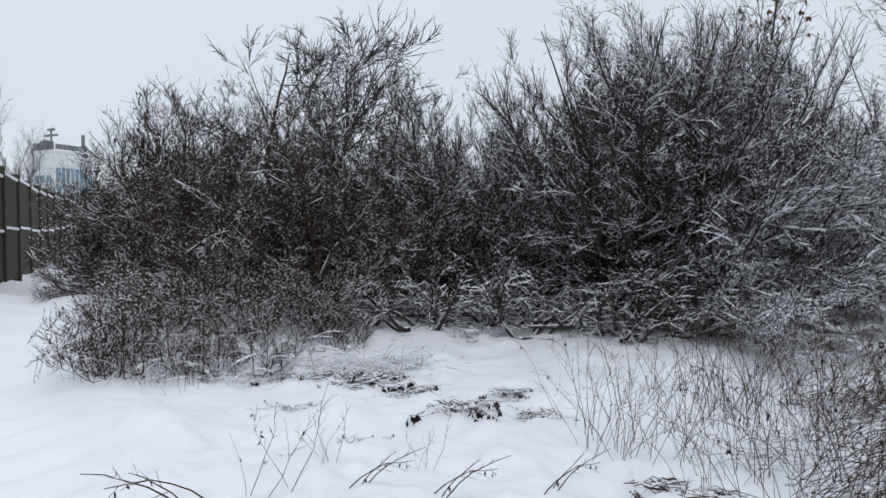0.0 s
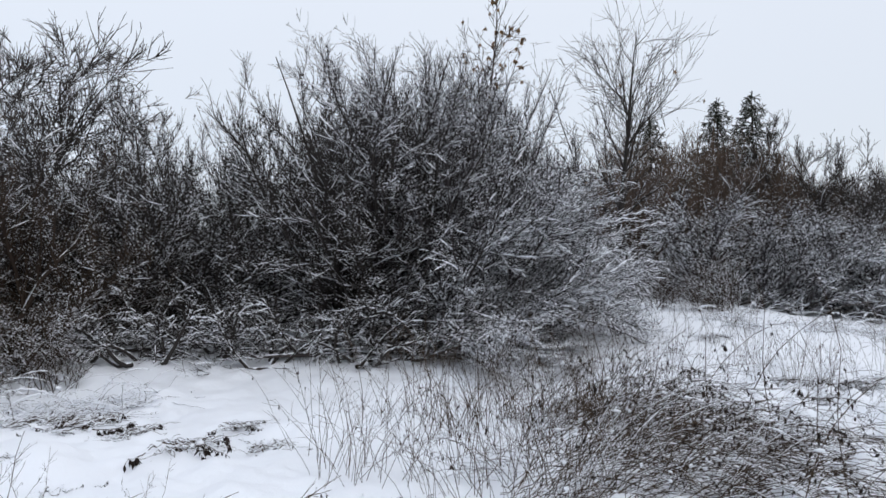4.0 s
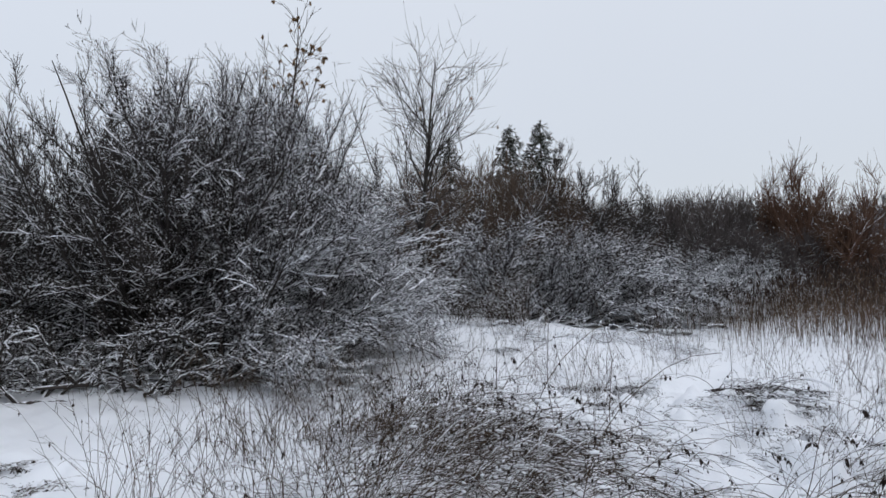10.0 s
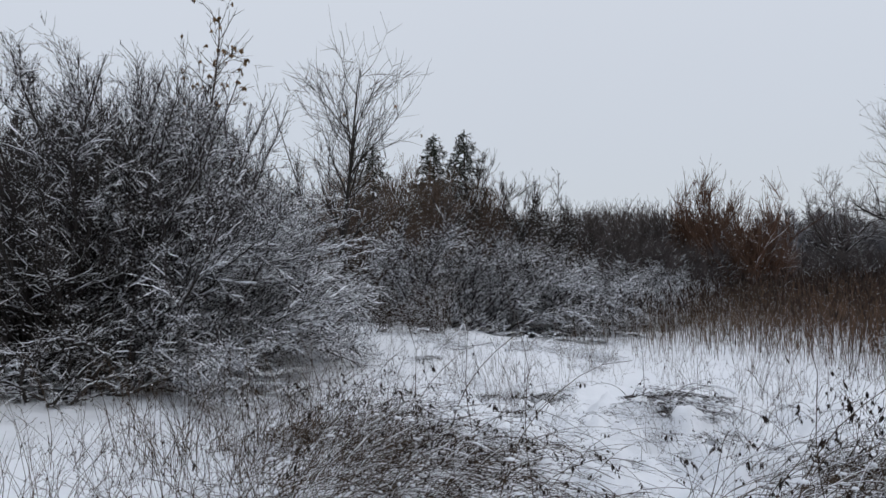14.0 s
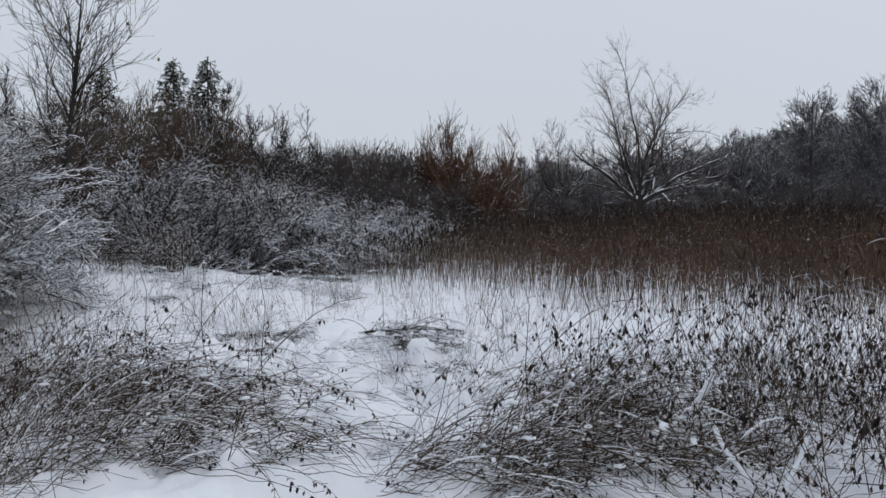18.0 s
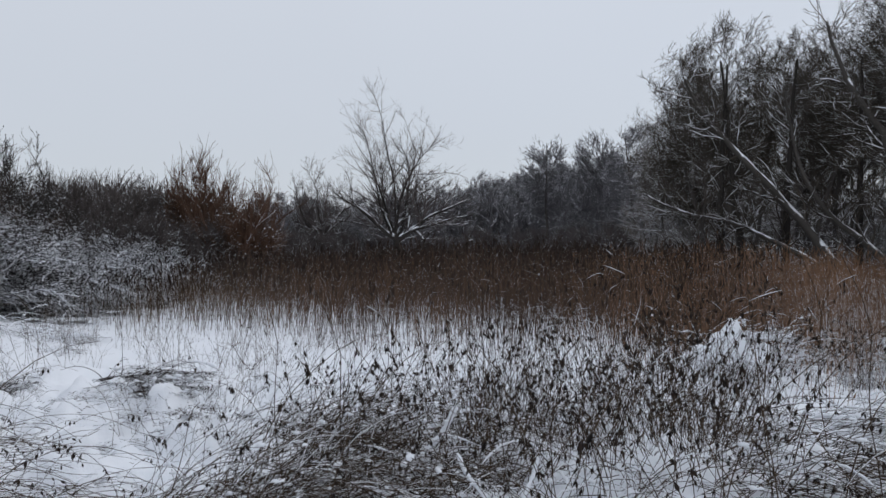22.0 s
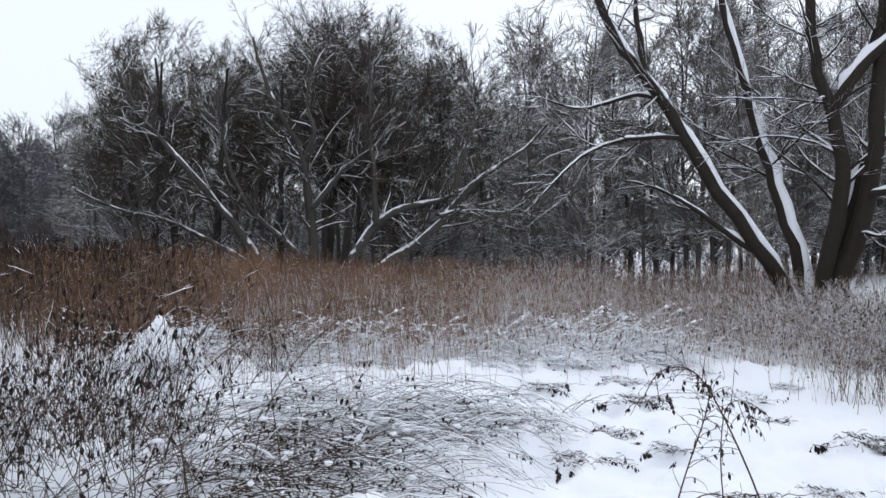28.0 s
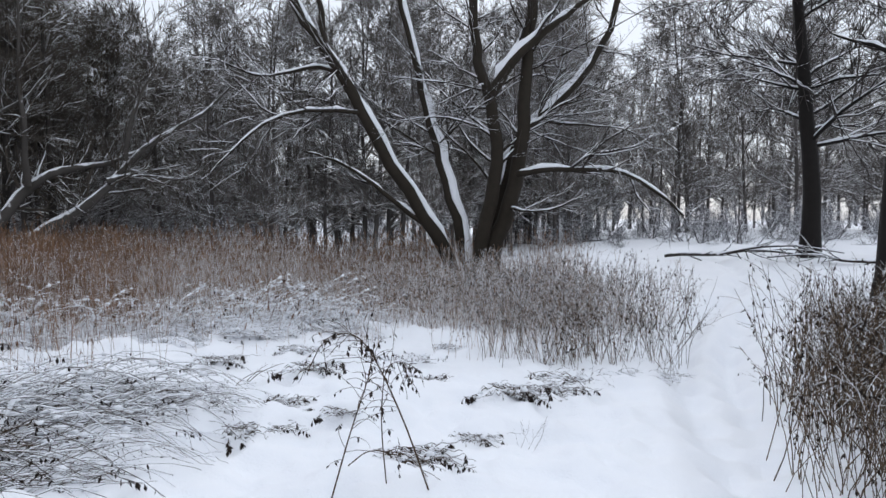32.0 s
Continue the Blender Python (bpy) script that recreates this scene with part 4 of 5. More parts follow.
# the great many-stemmed tree
def great_tree():
    rng = np.random.default_rng(120)
    ob = root("great_tree", "great bare tree with several stout stems and snow on them", "tree")
    stems = [  # foot to top, and radii
        ([(-0.1, 0, -0.6), (-0.3, 0, 0.36), (-0.73, -0.1, 0.88), (-1.47, -0.2, 2.07), (-2.04, -0.3, 3.2), (-2.52, -0.3, 3.9), (-3.0, -0.3, 4.57), (-3.4, -0.3, 5.3), (-3.9, -0.3, 6.8)], 0.125),
        ([(0, 0.15, -0.6), (-0.1, 0.2, 0.58), (-0.37, 0.2, 1.56), (-0.64, 0.3, 2.5), (-0.81, 0.3, 3.02), (-1.0, 0.4, 3.93), (-1.32, 0.5, 4.94), (-1.7, 0.5, 7.0)], 0.10),
        ([(0.1, -0.1, -0.6), (0.2, -0.1, 0.5), (0.42, -0.1, 1.56), (0.49, -0.1, 2.5), (0.32, -0.1, 3.32), (0.07, 0, 3.93), (0.0, 0, 4.96), (0.05, 0.1, 7.2)], 0.13),
        ([(0.3, 0, -0.6), (0.39, 0, 0.41), (0.76, 0, 1.46), (0.95, 0, 2.5), (0.98, 0, 3.72), (1.1, 0.1, 4.94), (1.25, 0.1, 7.4)], 0.155),
        ([(0.3, 0.2, -0.2), (0.45, 0.3, 0.9), (0.66, 0.35, 1.8), (0.9, 0.4, 2.6), (1.2, 0.5, 2.9), (1.75, 0.6, 3.3), (2.35, 0.7, 4.0), (2.7, 0.8, 4.8), (3.0, 0.9, 6.2)], 0.10),
    ]
    allp, allr = [], []
    for pts, r in stems:
        c = bent(pts, 20)
        c[1:-1] += rng.normal(0, 0.02, (len(c) - 2, 3))
        rad = r * np.linspace(1.12, 0.5, len(c))
        part("stem", tubes(c[None], rad[None], 10), bark_maple, ob)
        allp.append(c), allr.append(rad)
    sp, sr = np.stack(allp), np.stack(allr)
    limbs = [([(-0.73, -0.1, 0.88), (-1.4, -0.3, 1.45), (-2.1, -0.5, 1.9), (-2.95, -0.6, 2.2)], 0.06),
             ([(0.34, -0.1, 3.25), (0.75, -0.15, 3.95), (1.3, -0.2, 4.4), (1.82, -0.2, 4.73), (2.6, -0.2, 5.4)], 0.11),
             ([(0.85, -0.1, 1.85), (1.6, -0.4, 2.0), (2.57, -0.6, 1.93), (3.3, -0.7, 1.5), (3.7, -0.8, 1.17)], 0.065),
             ([(0.95, -0.05, 2.65), (1.35, 0.1, 2.85), (1.9, 0.2, 2.8), (2.6, 0.2, 2.7)], 0.05),
             ([(-1.9, -0.3, 2.9), (-2.9, -0.6, 2.95), (-3.7, -0.8, 2.5), (-4.3, -0.9, 1.9)], 0.045),
             ([(-2.3, -0.3, 3.6), (-2.9, -0.1, 3.75), (-3.8, 0, 3.6), (-4.6, 0.1, 3.9)], 0.045),
             ([(-2.6, -0.3, 4.0), (-2.65, -0.1, 4.6), (-2.75, 0, 5.2), (-2.7, 0, 6.4)], 0.08)]
    lp, lr = [], []
    for pts, r in limbs:
        c = bent(pts)
        c[1:] += np.cumsum(rng.normal(0, 0.018, (len(c) - 1, 3)), 0)
        lp.append(c), lr.append(r * np.linspace(1, 0.25, len(c)))
        part("limb", tubes(lp[-1][None], lr[-1][None], 7), bark_maple, ob)
    lp, lr = np.stack(lp), np.stack(lr)
    p1, r1 = sprout(rng, sp, sr, 64, (0.28, 1.0), 58, 14, 2.3, 0.3, 0.22, 0.015, 0.25, 8, 0.12, 0.1, None, 0.4)
    each("limb", p1, r1, 5, bark_maple, ob)
    p1b, r1b = sprout(rng, lp, lr, 40, (0.2, 1.0), 40, 14, 1.2, 0.3, 0.5, 0.012, 0.3, 8, 0.12, 0.0)
    p1, r1 = np.concatenate([p1, p1b]), np.concatenate([r1, r1b])
    p2, r2 = sprout(rng, p1, r1, 900, (0.1, 1.0), 40, 14, 0.85, 0.3, 0.5, 0.006, 0.35, 4, 0.14, 0.05)
    p3, r3 = sprout(rng, p2, r2, 4600, (0.1, 1.0), 36, 14, 0.36, 0.3, 0.6, 0.0036, 0.5, 3, 0.16, 0.1)
    stuff("crown", joined(tubes(p1b, r1b, 4), tubes(p2, r2, 3), tubes(p3, r3, 3)), twig_dark, ob)
    stuff("snow", joined(snow_on(rng, sp[[1, 4]], sr[[1, 4]], 1, 0.9, 0.01, 8, 0.9999), snow_on(rng, sp[[0]], sr[[0]], 1, 0.55, 0.01, 8, 0.9999), snow_on(rng, lp, lr, 1, 0.85, 0.01, 6), snow_on(rng, p1, r1, 0.9, 0.9, 0.008, 4),
                        snow_on(rng, p2, r2, 0.7, 1.1, 0.006, 3)), snow_lying, ob, "snow lying along stems and limbs")
    return ob


settle(great_tree(), 142.7, 14, -0.45)
settle(tree(121, 10.5, 0.23, 4.0, (34, 320, 2000, 4200), 0.27, 74, bark_oak, twig_dark, 0.08, snow=0.8, name="oak", label="stout dark oak with snowy spreading limbs by the track", tip=0.8, wob=0.05, limb=0.3), 166.3, 20)
settle(tree(122, 7.0, 0.24, 2.0, (10, 50, 200, 0), 0.5, 60, bark_oak, twig_dark, 0.2, snow=0.8, label="dark trunk standing at the track's edge", tip=0.8, wob=0.02), 170.9, 14)


# ---- reeds and weeds ----
def reed_foot(az):
    return np.interp(az, [44, 54, 62, 70, 80, 88, 98, 112, 118, 126, 140, 150], [17, 15.5, 14.2, 12, 10.6, 11.4, 10.4, 9.9, 10.3, 11.2, 12.4, 13])


def reed_back(az):
    return np.interp(az, [50, 58, 70, 90, 98, 112, 126, 140, 150], [24, 34, 40, 36, 25, 23, 20, 15, 15])


def reeds(seed, count, az0, az1, tall_of, stalk, plume, label, extra, head=1.0):
    rng = np.random.default_rng(seed)
    az = rng.uniform(az0, az1, count)
    a, b = reed_foot(az) - 2.2, reed_back(az)
    r = np.sqrt(a * a + (b * b - a * a) * rng.random(count)) + rng.normal(0, 0.3, count)
    x, y = r * np.sin(np.radians(az)), r * np.cos(np.radians(az))
    into = r - reed_foot(az)
    keep = (value_noise(x * 0.5, y * 0.5, 77) > -0.75) & (rng.random(count) < 0.16 + 0.84 * step01(into + 0.8 * value_noise(x, y, 5), -0.3, np.interp(az, [80, 98, 150], [4.0, 1.8, 1.2])))
    keep &= (into > -1.0) | (rng.random(count) < 0.45)
    keep &= rng.random(count) < step01(az, az0 - 1, az0 + (18 if az0 < 60 else 6)) ** 1.5 * (1 - step01(az, az1 - 6, az1 + 1))
    x, y, az, r, into = (q[keep] for q in (x, y, az, r, into))
    n = len(x)
    tall = np.interp(az, *tall_of) * rng.uniform(0.5, 1.05, n) * np.interp(into, [-2.0, -0.4, 0.6, 3.0], [0.45, 0.65, 0.85, 1.0]) * (1 + 0.17 * value_noise(x * 0.6, y * 0.6, 9) + 0.16 * value_noise(x * 1.7, y * 1.7, 19))
    base = np.stack([x, y, land(x, y) - 0.05], 1)
    d = np.stack([rng.normal(0.03, 0.12, n), rng.normal(0, 0.12, n), np.ones(n)], 1)
    wide = np.clip(r / 14, 1, 1.7)
    p, rad = grow(rng, base, d, tall, rng.uniform(0.0024, 0.0045, n) * wide, 0.45, 2, 0.06, 0.0)
    bed = root("reed_bed", label, "reeds", kind="stuff")
    stuff("stalks", tubes(p, rad, 3), stalk, bed)
    k = rng.random(n) < 0.9
    stuff("plumes", specks(rng, p[k, -1] - np.array([0, 0, 0.05]), rng.uniform(0.014, 0.030, k.sum()) * wide[k] * head, 7.0, False), plume, bed)
    j = rng.choice(n, extra)
    u = rng.uniform(0.25, 0.98, extra)[:, None]
    q = p[j, 0] * (1 - u) + p[j, 2] * u
    dd = np.stack([rng.normal(0, 0.5, extra), rng.normal(0, 0.5, extra), rng.uniform(0.2, 1.0, extra)], 1)
    lp, lr = grow(rng, q, dd, rng.uniform(0.08, 0.26, extra), 0.0024 * wide[j], 0.4, 2, 0.15, -1.0)
    stuff("leaves", tubes(lp, lr, 3), stalk, bed)
    k = rng.choice(n, int(extra * 0.8))
    u = rng.uniform(0.5, 1.0, len(k))[:, None]
    stuff("snow", specks(rng, p[k, 0] * (1 - u) + p[k, 2] * u, rng.uniform(0.006, 0.014, len(k)) * wide[k], 1.5, False), snow_lying, bed, "flecks of snow caught on the stalks")


reeds(200, 23000, 53, 101, ([50, 60, 75, 92, 101], [1.2, 1.45, 1.72, 1.66, 1.5]), reed_stalk, reed_plume, "wide bed of tall dry brown reeds standing in snow", 12000)
reeds(203, 13000, 86, 122, ([86, 100, 122], [1.6, 1.64, 1.2]), reed_rust, reed_rust, "bed of rust-brown reeds before the alders", 12000, 0.55)
reeds(202, 4200, 44, 66, ([44, 55, 66], [0.9, 1.2, 1.4]), straw, reed_plume, "sparse dry stalks dusted with snow before the shrubs", 3000)
reeds(201, 19000, 99, 152, ([99, 108, 120, 140, 148], [1.1, 1.2, 1.2, 1.3, 1.15]), reed_snowy, reed_rust, "lower bed of dry stalks crusted with snow", 12000, 0.7)


def weed_clump(seed, stems, height, width, leafy=6, mat=weed_stem, label="", name="weed_clump", branchy=2, snow=0.25, leaf=0.02, bend=0.0, thick=1.0, sd=0.16):
    """Upright dry stems with withered leaves."""
    rng = np.random.default_rng(seed)
    ob = root(name, label, "weeds", "dry weeds in the meadow")
    a, q = rng.uniform(0, 2 * np.pi, stems), np.sqrt(rng.random(stems)) * width / 2
    base = np.stack([np.cos(a) * q, np.sin(a) * q, np.full(stems, -0.05)], 1)
    d = np.stack([rng.normal(bend, sd, stems), rng.normal(0, sd, stems), np.ones(stems)], 1)
    p0, r0 = grow(rng, base, d, height * rng.uniform(0.55, 1.05, stems), rng.uniform(0.0028, 0.005, stems) * thick, 0.4, 6, 0.13, -0.1 - abs(bend))
    p1, r1 = sprout(rng, p0, r0, stems * branchy, (0.45, 1.0), 38, 12, height * 0.2, 0.3, 0.7, 0.002, 0.5, 3, 0.12, -0.1)
    each("stem", p0[:2], r0[:2], 4, mat, ob)
    stuff("foliage", joined(tubes(p0[2:], r0[2:], 3), tubes(p1, r1, 3)), mat, ob)
    if leafy:
        n = stems * leafy
        i, u = rng.choice(len(p1), n), rng.choice(4, n)
        j, w = rng.choice(stems, n), rng.choice([2, 3, 4, 5], n)
        at = np.where(rng.random((n, 1)) < 0.6, p1[i, u], p0[j, w])
        stuff("leaves", specks(rng, at, leaf * rng.uniform(0.6, 1.6, n), 2.4), weed_leaf, ob, "withered dark hanging leaves")
    if snow:
        k = rng.choice(len(p1), stems // 2)
        stuff("snow", joined(snow_on(rng, p1, r1, snow, 1.5, 0.0024, 3), specks(rng, p1[k, rng.choice(4, len(k))], rng.uniform(0.008, 0.02, len(k)), 1.2, False)), snow_lying, ob)
    return ob


def bent_clump(seed, stems, length, width, lean=(0.9, -0.3), snow=0.8, leafy=2, mat=straw_snowy, label="", fall=-2.3, name="bent_grass_clump", apart=3, fat=1.6, rise=0.8, spread=0.45, heavy=None, under=0.5, clots=0):
    """Long stalks bowed over by snow."""
    rng = np.random.default_rng(seed)
    ob = root(name, label, "grass", "bowed grass clumps")
    a, q = rng.uniform(0, 2 * np.pi, stems), np.sqrt(rng.random(stems)) * width / 2
    base = np.stack([np.cos(a) * q, np.sin(a) * q * 0.7, np.full(stems, -0.05)], 1)
    d = np.stack([rng.normal(lean[0], spread, stems), rng.normal(lean[1], spread, stems), np.ones(stems) * rise], 1)
    p0, r0 = grow(rng, base, d, length * rng.uniform(0.45, 1.15, stems), rng.uniform(0.0024, 0.0048, stems), 0.5, 9, 0.07, fall)
    low = p0[..., 2]
    p0[..., 2] = np.where(low < 0.03, 0.03 + 0.04 * rng.random(low.shape), low)
    p1, r1 = sprout(rng, p0, r0, int(stems * 0.7), (0.4, 1.0), 26, 10, length * 0.16, 0.3, 0.7, 0.002, 0.5, 3, 0.12, -0.5)
    each("stalk", p0[:apart], r0[:apart], 4, mat, ob)
    m = max(2, int(stems * under))
    k = rng.choice(stems, m)
    pu, ru = grow(rng, base[k] * np.array([0.85, 0.85, 1]), np.stack([rng.normal(lean[0] * 0.7, 0.6, m), rng.normal(lean[1], 0.6, m), np.full(m, 0.7)], 1), length * rng.uniform(0.15, 0.42, m), np.full(m, 0.0045), 0.4, 4, 0.25, -2.0)
    pu[..., 2] = np.maximum(pu[..., 2], 0.01)
    # old grass in near-black colour, which paints in the shade under the clump
    stuff("dead_grass", tubes(pu, ru, 3), weed_leaf, ob, "matted dead grass, coloured dark for the shade beneath")
    stuff("thatch", joined(tubes(p0[apart:], r0[apart:], 3), tubes(p1, r1, 3)), mat, ob)
    if leafy:
        n = stems * leafy
        i, u = rng.choice(len(p1), n), rng.choice(4, n)
        stuff("leaves", specks(rng, p1[i, u], 0.014 * rng.uniform(0.6, 1.7, n), 2.4), weed_leaf, ob, "withered dark leaves")
    k = rng.choice(stems, stems // 3)
    lumps = blobs(rng, p0[k, rng.choice([3, 4, 5, 6], len(k))], rng.uniform(0.008, 0.026, len(k)) * min(fat / 1.2, 1.6))
    if clots:
        k = rng.choice(stems, clots)
        lumps = joined(lumps, blobs(rng, p0[k, rng.choice([4, 5, 6, 7, 8], clots)] + rng.normal(0, 0.018, (clots, 3)), rng.uniform(0.006, 0.024, clots)))
    if heavy:
        k = rng.choice(stems, max(3, int(stems * heavy[0])), replace=False)
        lumps = joined(lumps, heavy_snow(rng, p0[k, 2:], heavy[1], heavy[2]))
    stuff("snow", joined(lumps, snow_on(rng, p0, r0, snow, fat, 0.002 * fat, 3), snow_on(rng, p1, r1, snow * 0.7, 1.6, 0.0032, 3)), snow_lying, ob, "snow weighing the stalks down")
    return ob


DARK = "dry brown weeds with dark withered leaves standing in snow"
THIN = "thin dry grass stalks standing in snow"
TUFT = "flattened grass tussock half buried in snow"
BOW = "grass stalks bowed over under a load of snow"
weeds = [weed_clump(300 + i, 20, (1.3, 1.15, 1.4, 1.1)[i], 1.6, (5, 2, 3, 7)[i], label=DARK, leaf=0.0165, branchy=2, bend=(0.05, 0.3, -0.25, 0.1)[i], sd=0.3, snow=0.15, thick=0.75) for i in range(4)]
thins = [weed_clump(310 + i, 12, 1.2, 0.9, 2, label=THIN, name="grass_stalks", branchy=3, leaf=0.010, bend=(0.15, -0.1, 0.3)[i], thick=0.8, sd=0.15, snow=0.1) for i in range(3)]
bows = [bent_clump(320 + i, (64, 80, 56)[i], (1.5, 1.5, 1.45)[i], (1.3, 1.0, 1.5)[i], ((0.8, -0.3), (1.1, -0.1), (0.5, -0.6))[i], (0.25, 0.5, 0.2)[i], (4, 2, 6)[i], (weed_stem, straw_snowy, weed_stem)[i], BOW, (-1.9, -2.3, -1.7)[i], fat=(1.4, 2.0, 1.4)[i], rise=(1.15, 1.5, 1.2)[i], spread=(0.34, 0.2, 0.4)[i], heavy=((0.06, 0.003, 0.009), (0.4, 0.005, 0.018), (0.06, 0.003, 0.009))[i], under=(0.5, 0.1, 0.5)[i]) for i in range(3)]
bows.append(bent_clump(325, 90, 1.0, 1.0, (0.4, -0.8), 1.0, 1, straw_snowy, "heap of bowed grass thickly covered with snow", -2.2, fat=2.0, heavy=(0.5, 0.005, 0.014), under=0.1))
tall_weed = weed_clump(306, 14, 1.65, 1.6, 6, label="tall dry weeds with dark hanging leaves", leaf=0.017, branchy=3, bend=0.05, sd=0.2, snow=0.2, thick=0.85)
weeds.append(weed_clump(304, 44, 1.15, 1.3, 8, straw, label="dense brown weeds beside the track", leaf=0.0125, branchy=4, snow=0.4, sd=0.2))
bows.append(bent_clump(323, 66, 1.45, 1.3, (0.75, -0.2), 0.25, 3, weed_stem, "brown stalks leaning over with scattered snow", -1.8, rise=1.25, spread=0.36, fat=1.3, heavy=(0.05, 0.003, 0.009)))


crest = bent_clump(326, 80, 1.05, 1.5, (0.8, -0.3), 0.9, 2, reed_snowy, "tall stalks bowed into a crest of clotted snow", -1.9, fat=1.8, rise=1.0, heavy=(0.25, 0.004, 0.010), spread=0.45, under=0.2, clots=420)
tufts = [bent_clump(330 + i, 34, 0.62, 0.55, ((0.9, -0.3), (-0.7, -0.6))[i], 0.6, 2, straw_snowy, TUFT, -2.6, "tussock", 1, heavy=(0.3, 0.005, 0.016), under=1.4) for i in range(2)]


def strew(src, spots):
    """The first of the kind goes to the first spot, copies to the rest."""
    for i, (az, r, s, turn) in enumerate(spots):
        m = facing(az, r, 0.03, s) @ pose(0, 0, 0, 0, 0, turn)
        if i == 0:
            src.matrix_basis = m
        else:
            copy_thing(src, m)


rs = random.Random(11)


def scatter(kinds, count, az, r, size=(0.8, 1.15), turn=180):
    spots = [[] for _ in kinds]
    for k in range(count):
        spots[k % len(kinds)].append((rs.uniform(*az), rs.uniform(*r), rs.uniform(*size), rs.uniform(-turn, turn)))
    return spots


def merge(*lists):
    return [sum(q, []) for q in zip(*lists)]


thick = scatter(weeds[4:], 24, (168, 180), (5.6, 10.5), (0.85, 1.1))[0] + scatter(weeds[4:], 6, (169.5, 177), (4.5, 5.7), (0.7, 0.95))[0] + scatter(weeds[4:], 9, (145, 156.5), (8.6, 12.5), (0.7, 0.95))[0]
strew(weeds.pop(), thick)
for src, spots in zip(weeds, merge(scatter(weeds, 11, (72, 88), (4.6, 7.0)), scatter(weeds, 5, (24, 38), (5.2, 7.5), (0.6, 0.85)), scatter(weeds, 12, (80, 98), (4.6, 6.8), (0.85, 1.2)), scatter(weeds, 9, (78, 95), (6.8, 9.8), (0.7, 1.0)), scatter(weeds, 8, (145, 156), (8.6, 13), (0.6, 0.9)),
                                   scatter(weeds, 30, (168.5, 180), (6.0, 11.5), (0.85, 1.1)), scatter(weeds, 6, (99.5, 106), (9.5, 11), (0.7, 0.9)))):
    strew(src, spots)
strew(tall_weed, scatter([0], 8, (79, 97), (5.2, 7.4), (0.8, 1.1))[0])
pale = weed_clump(305, 34, 1.15, 1.5, 6, reed_snowy, "pale dry weeds with brown seed heads and snow", leaf=0.014, branchy=4, snow=0.6, sd=0.2)
strew(pale, scatter([0], 20, (135, 151), (11.2, 13.0), (0.8, 1.05))[0] + scatter([0], 16, (143, 155.5), (8.8, 12.0), (0.7, 0.95))[0])
for src, spots in zip(thins, merge(scatter(thins, 7, (10, 17), (5.6, 8.0), (0.7, 1.1)), scatter(thins, 24, (18, 33), (5.0, 8.8), (0.7, 1.2)), scatter(thins, 20, (35, 46), (8.6, 13), (0.6, 0.9)), scatter(thins, 10, (40, 64), (6.2, 10), (0.45, 0.8)),
                                   scatter(thins, 26, (46, 75), (9.5, 14.5), (0.6, 1.0)), scatter(thins, 6, (-24, -16), (9, 10.8), (0.7, 1.1)), scatter(thins, 10, (98, 125), (9, 11), (0.6, 0.9)))):
    strew(src, spots)
bow_spots = [[(36, 5.8, 1.0, -10), (38.5, 6.6, 1.0, 10), (98.5, 5.6, 1.0, 15), (40, 5.2, 0.9, 30), (95, 5.0, 1.0, 0), (42, 6.2, 0.8, 20),
              (101, 5.2, 1.0, 20), (42.5, 5.2, 0.9, 0), (35, 6.6, 0.9, 20), (61, 4.8, 0.9, 10), (65, 4.8, 1.0, 30)],
             [(112.5, 7.0, 0.95, 0), (116, 6.8, 0.95, 8), (111, 5.9, 0.85, -12), (114.5, 6.2, 0.9, 0), (100, 6.2, 0.9, 10), (104, 7.4, 0.9, 10), (119, 6.3, 0.8, -10), (108, 6.6, 1.0, 5), (110.5, 5.2, 0.9, 0)],
             [(70, 5.2, 1.0, 20), (73, 6.0, 1.0, -30), (60, 9.0, 0.5, 0), (77, 5.2, 0.9, 90), (80, 6.4, 0.9, 60), (90, 8.0, 0.9, 0), (103.5, 4.9, 0.7, 0)],
             [(96.6, 9.3, 0.8, 0), (97.8, 9.3, 0.75, 140), (97, 9.8, 0.9, 60), (122.5, 10.6, 1.0, 0), (126, 10.3, 1.0, 60), (130.5, 10.6, 1.1, 120), (128, 11.4, 1.1, 10), (134, 11.2, 0.9, 0), (119, 11.2, 0.9, 0), (104, 10.6, 0.8, 30), (112, 11.4, 0.9, 80),
              (143, 9.4, 0.5, 0), (152, 8.2, 0.7, 0), (148.5, 8.0, 0.6, 50), (155, 8.4, 0.6, 20), (146, 8.8, 0.5, 0)],
             [(25.5, 6.0, 0.85, 0), (28.5, 5.5, 0.85, 20), (30, 7.0, 0.9, 10), (63.5, 6.6, 0.9, 0), (66.5, 7.0, 0.95, 15), (26, 7.8, 0.9, 0), (29.5, 9.0, 0.9, 10), (33, 6.2, 0.85, 30), (62, 5.6, 0.85, 50),
              (31, 5.2, 0.85, 0), (27, 5.0, 0.85, 40), (34.5, 5.4, 0.9, 10), (24, 5.6, 0.9, 15), (29, 6.4, 1.0, 30), (32, 5.8, 1.0, -20), (36.5, 6.2, 0.9, 10), (38.5, 5.4, 0.9, 0), (33.5, 7.2, 0.9, 0), (60.5, 5.0, 0.9, 0), (63, 4.7, 0.9, 20), (65.5, 5.2, 1.0, 0), (58, 4.7, 0.8, 10), (67.5, 5.7, 1.0, 30), (69, 6.4, 1.0, 10), (23, 7.0, 0.9, 0), (32, 8.0, 1.0, 0), (94, 7.4, 1.0, 0)]]
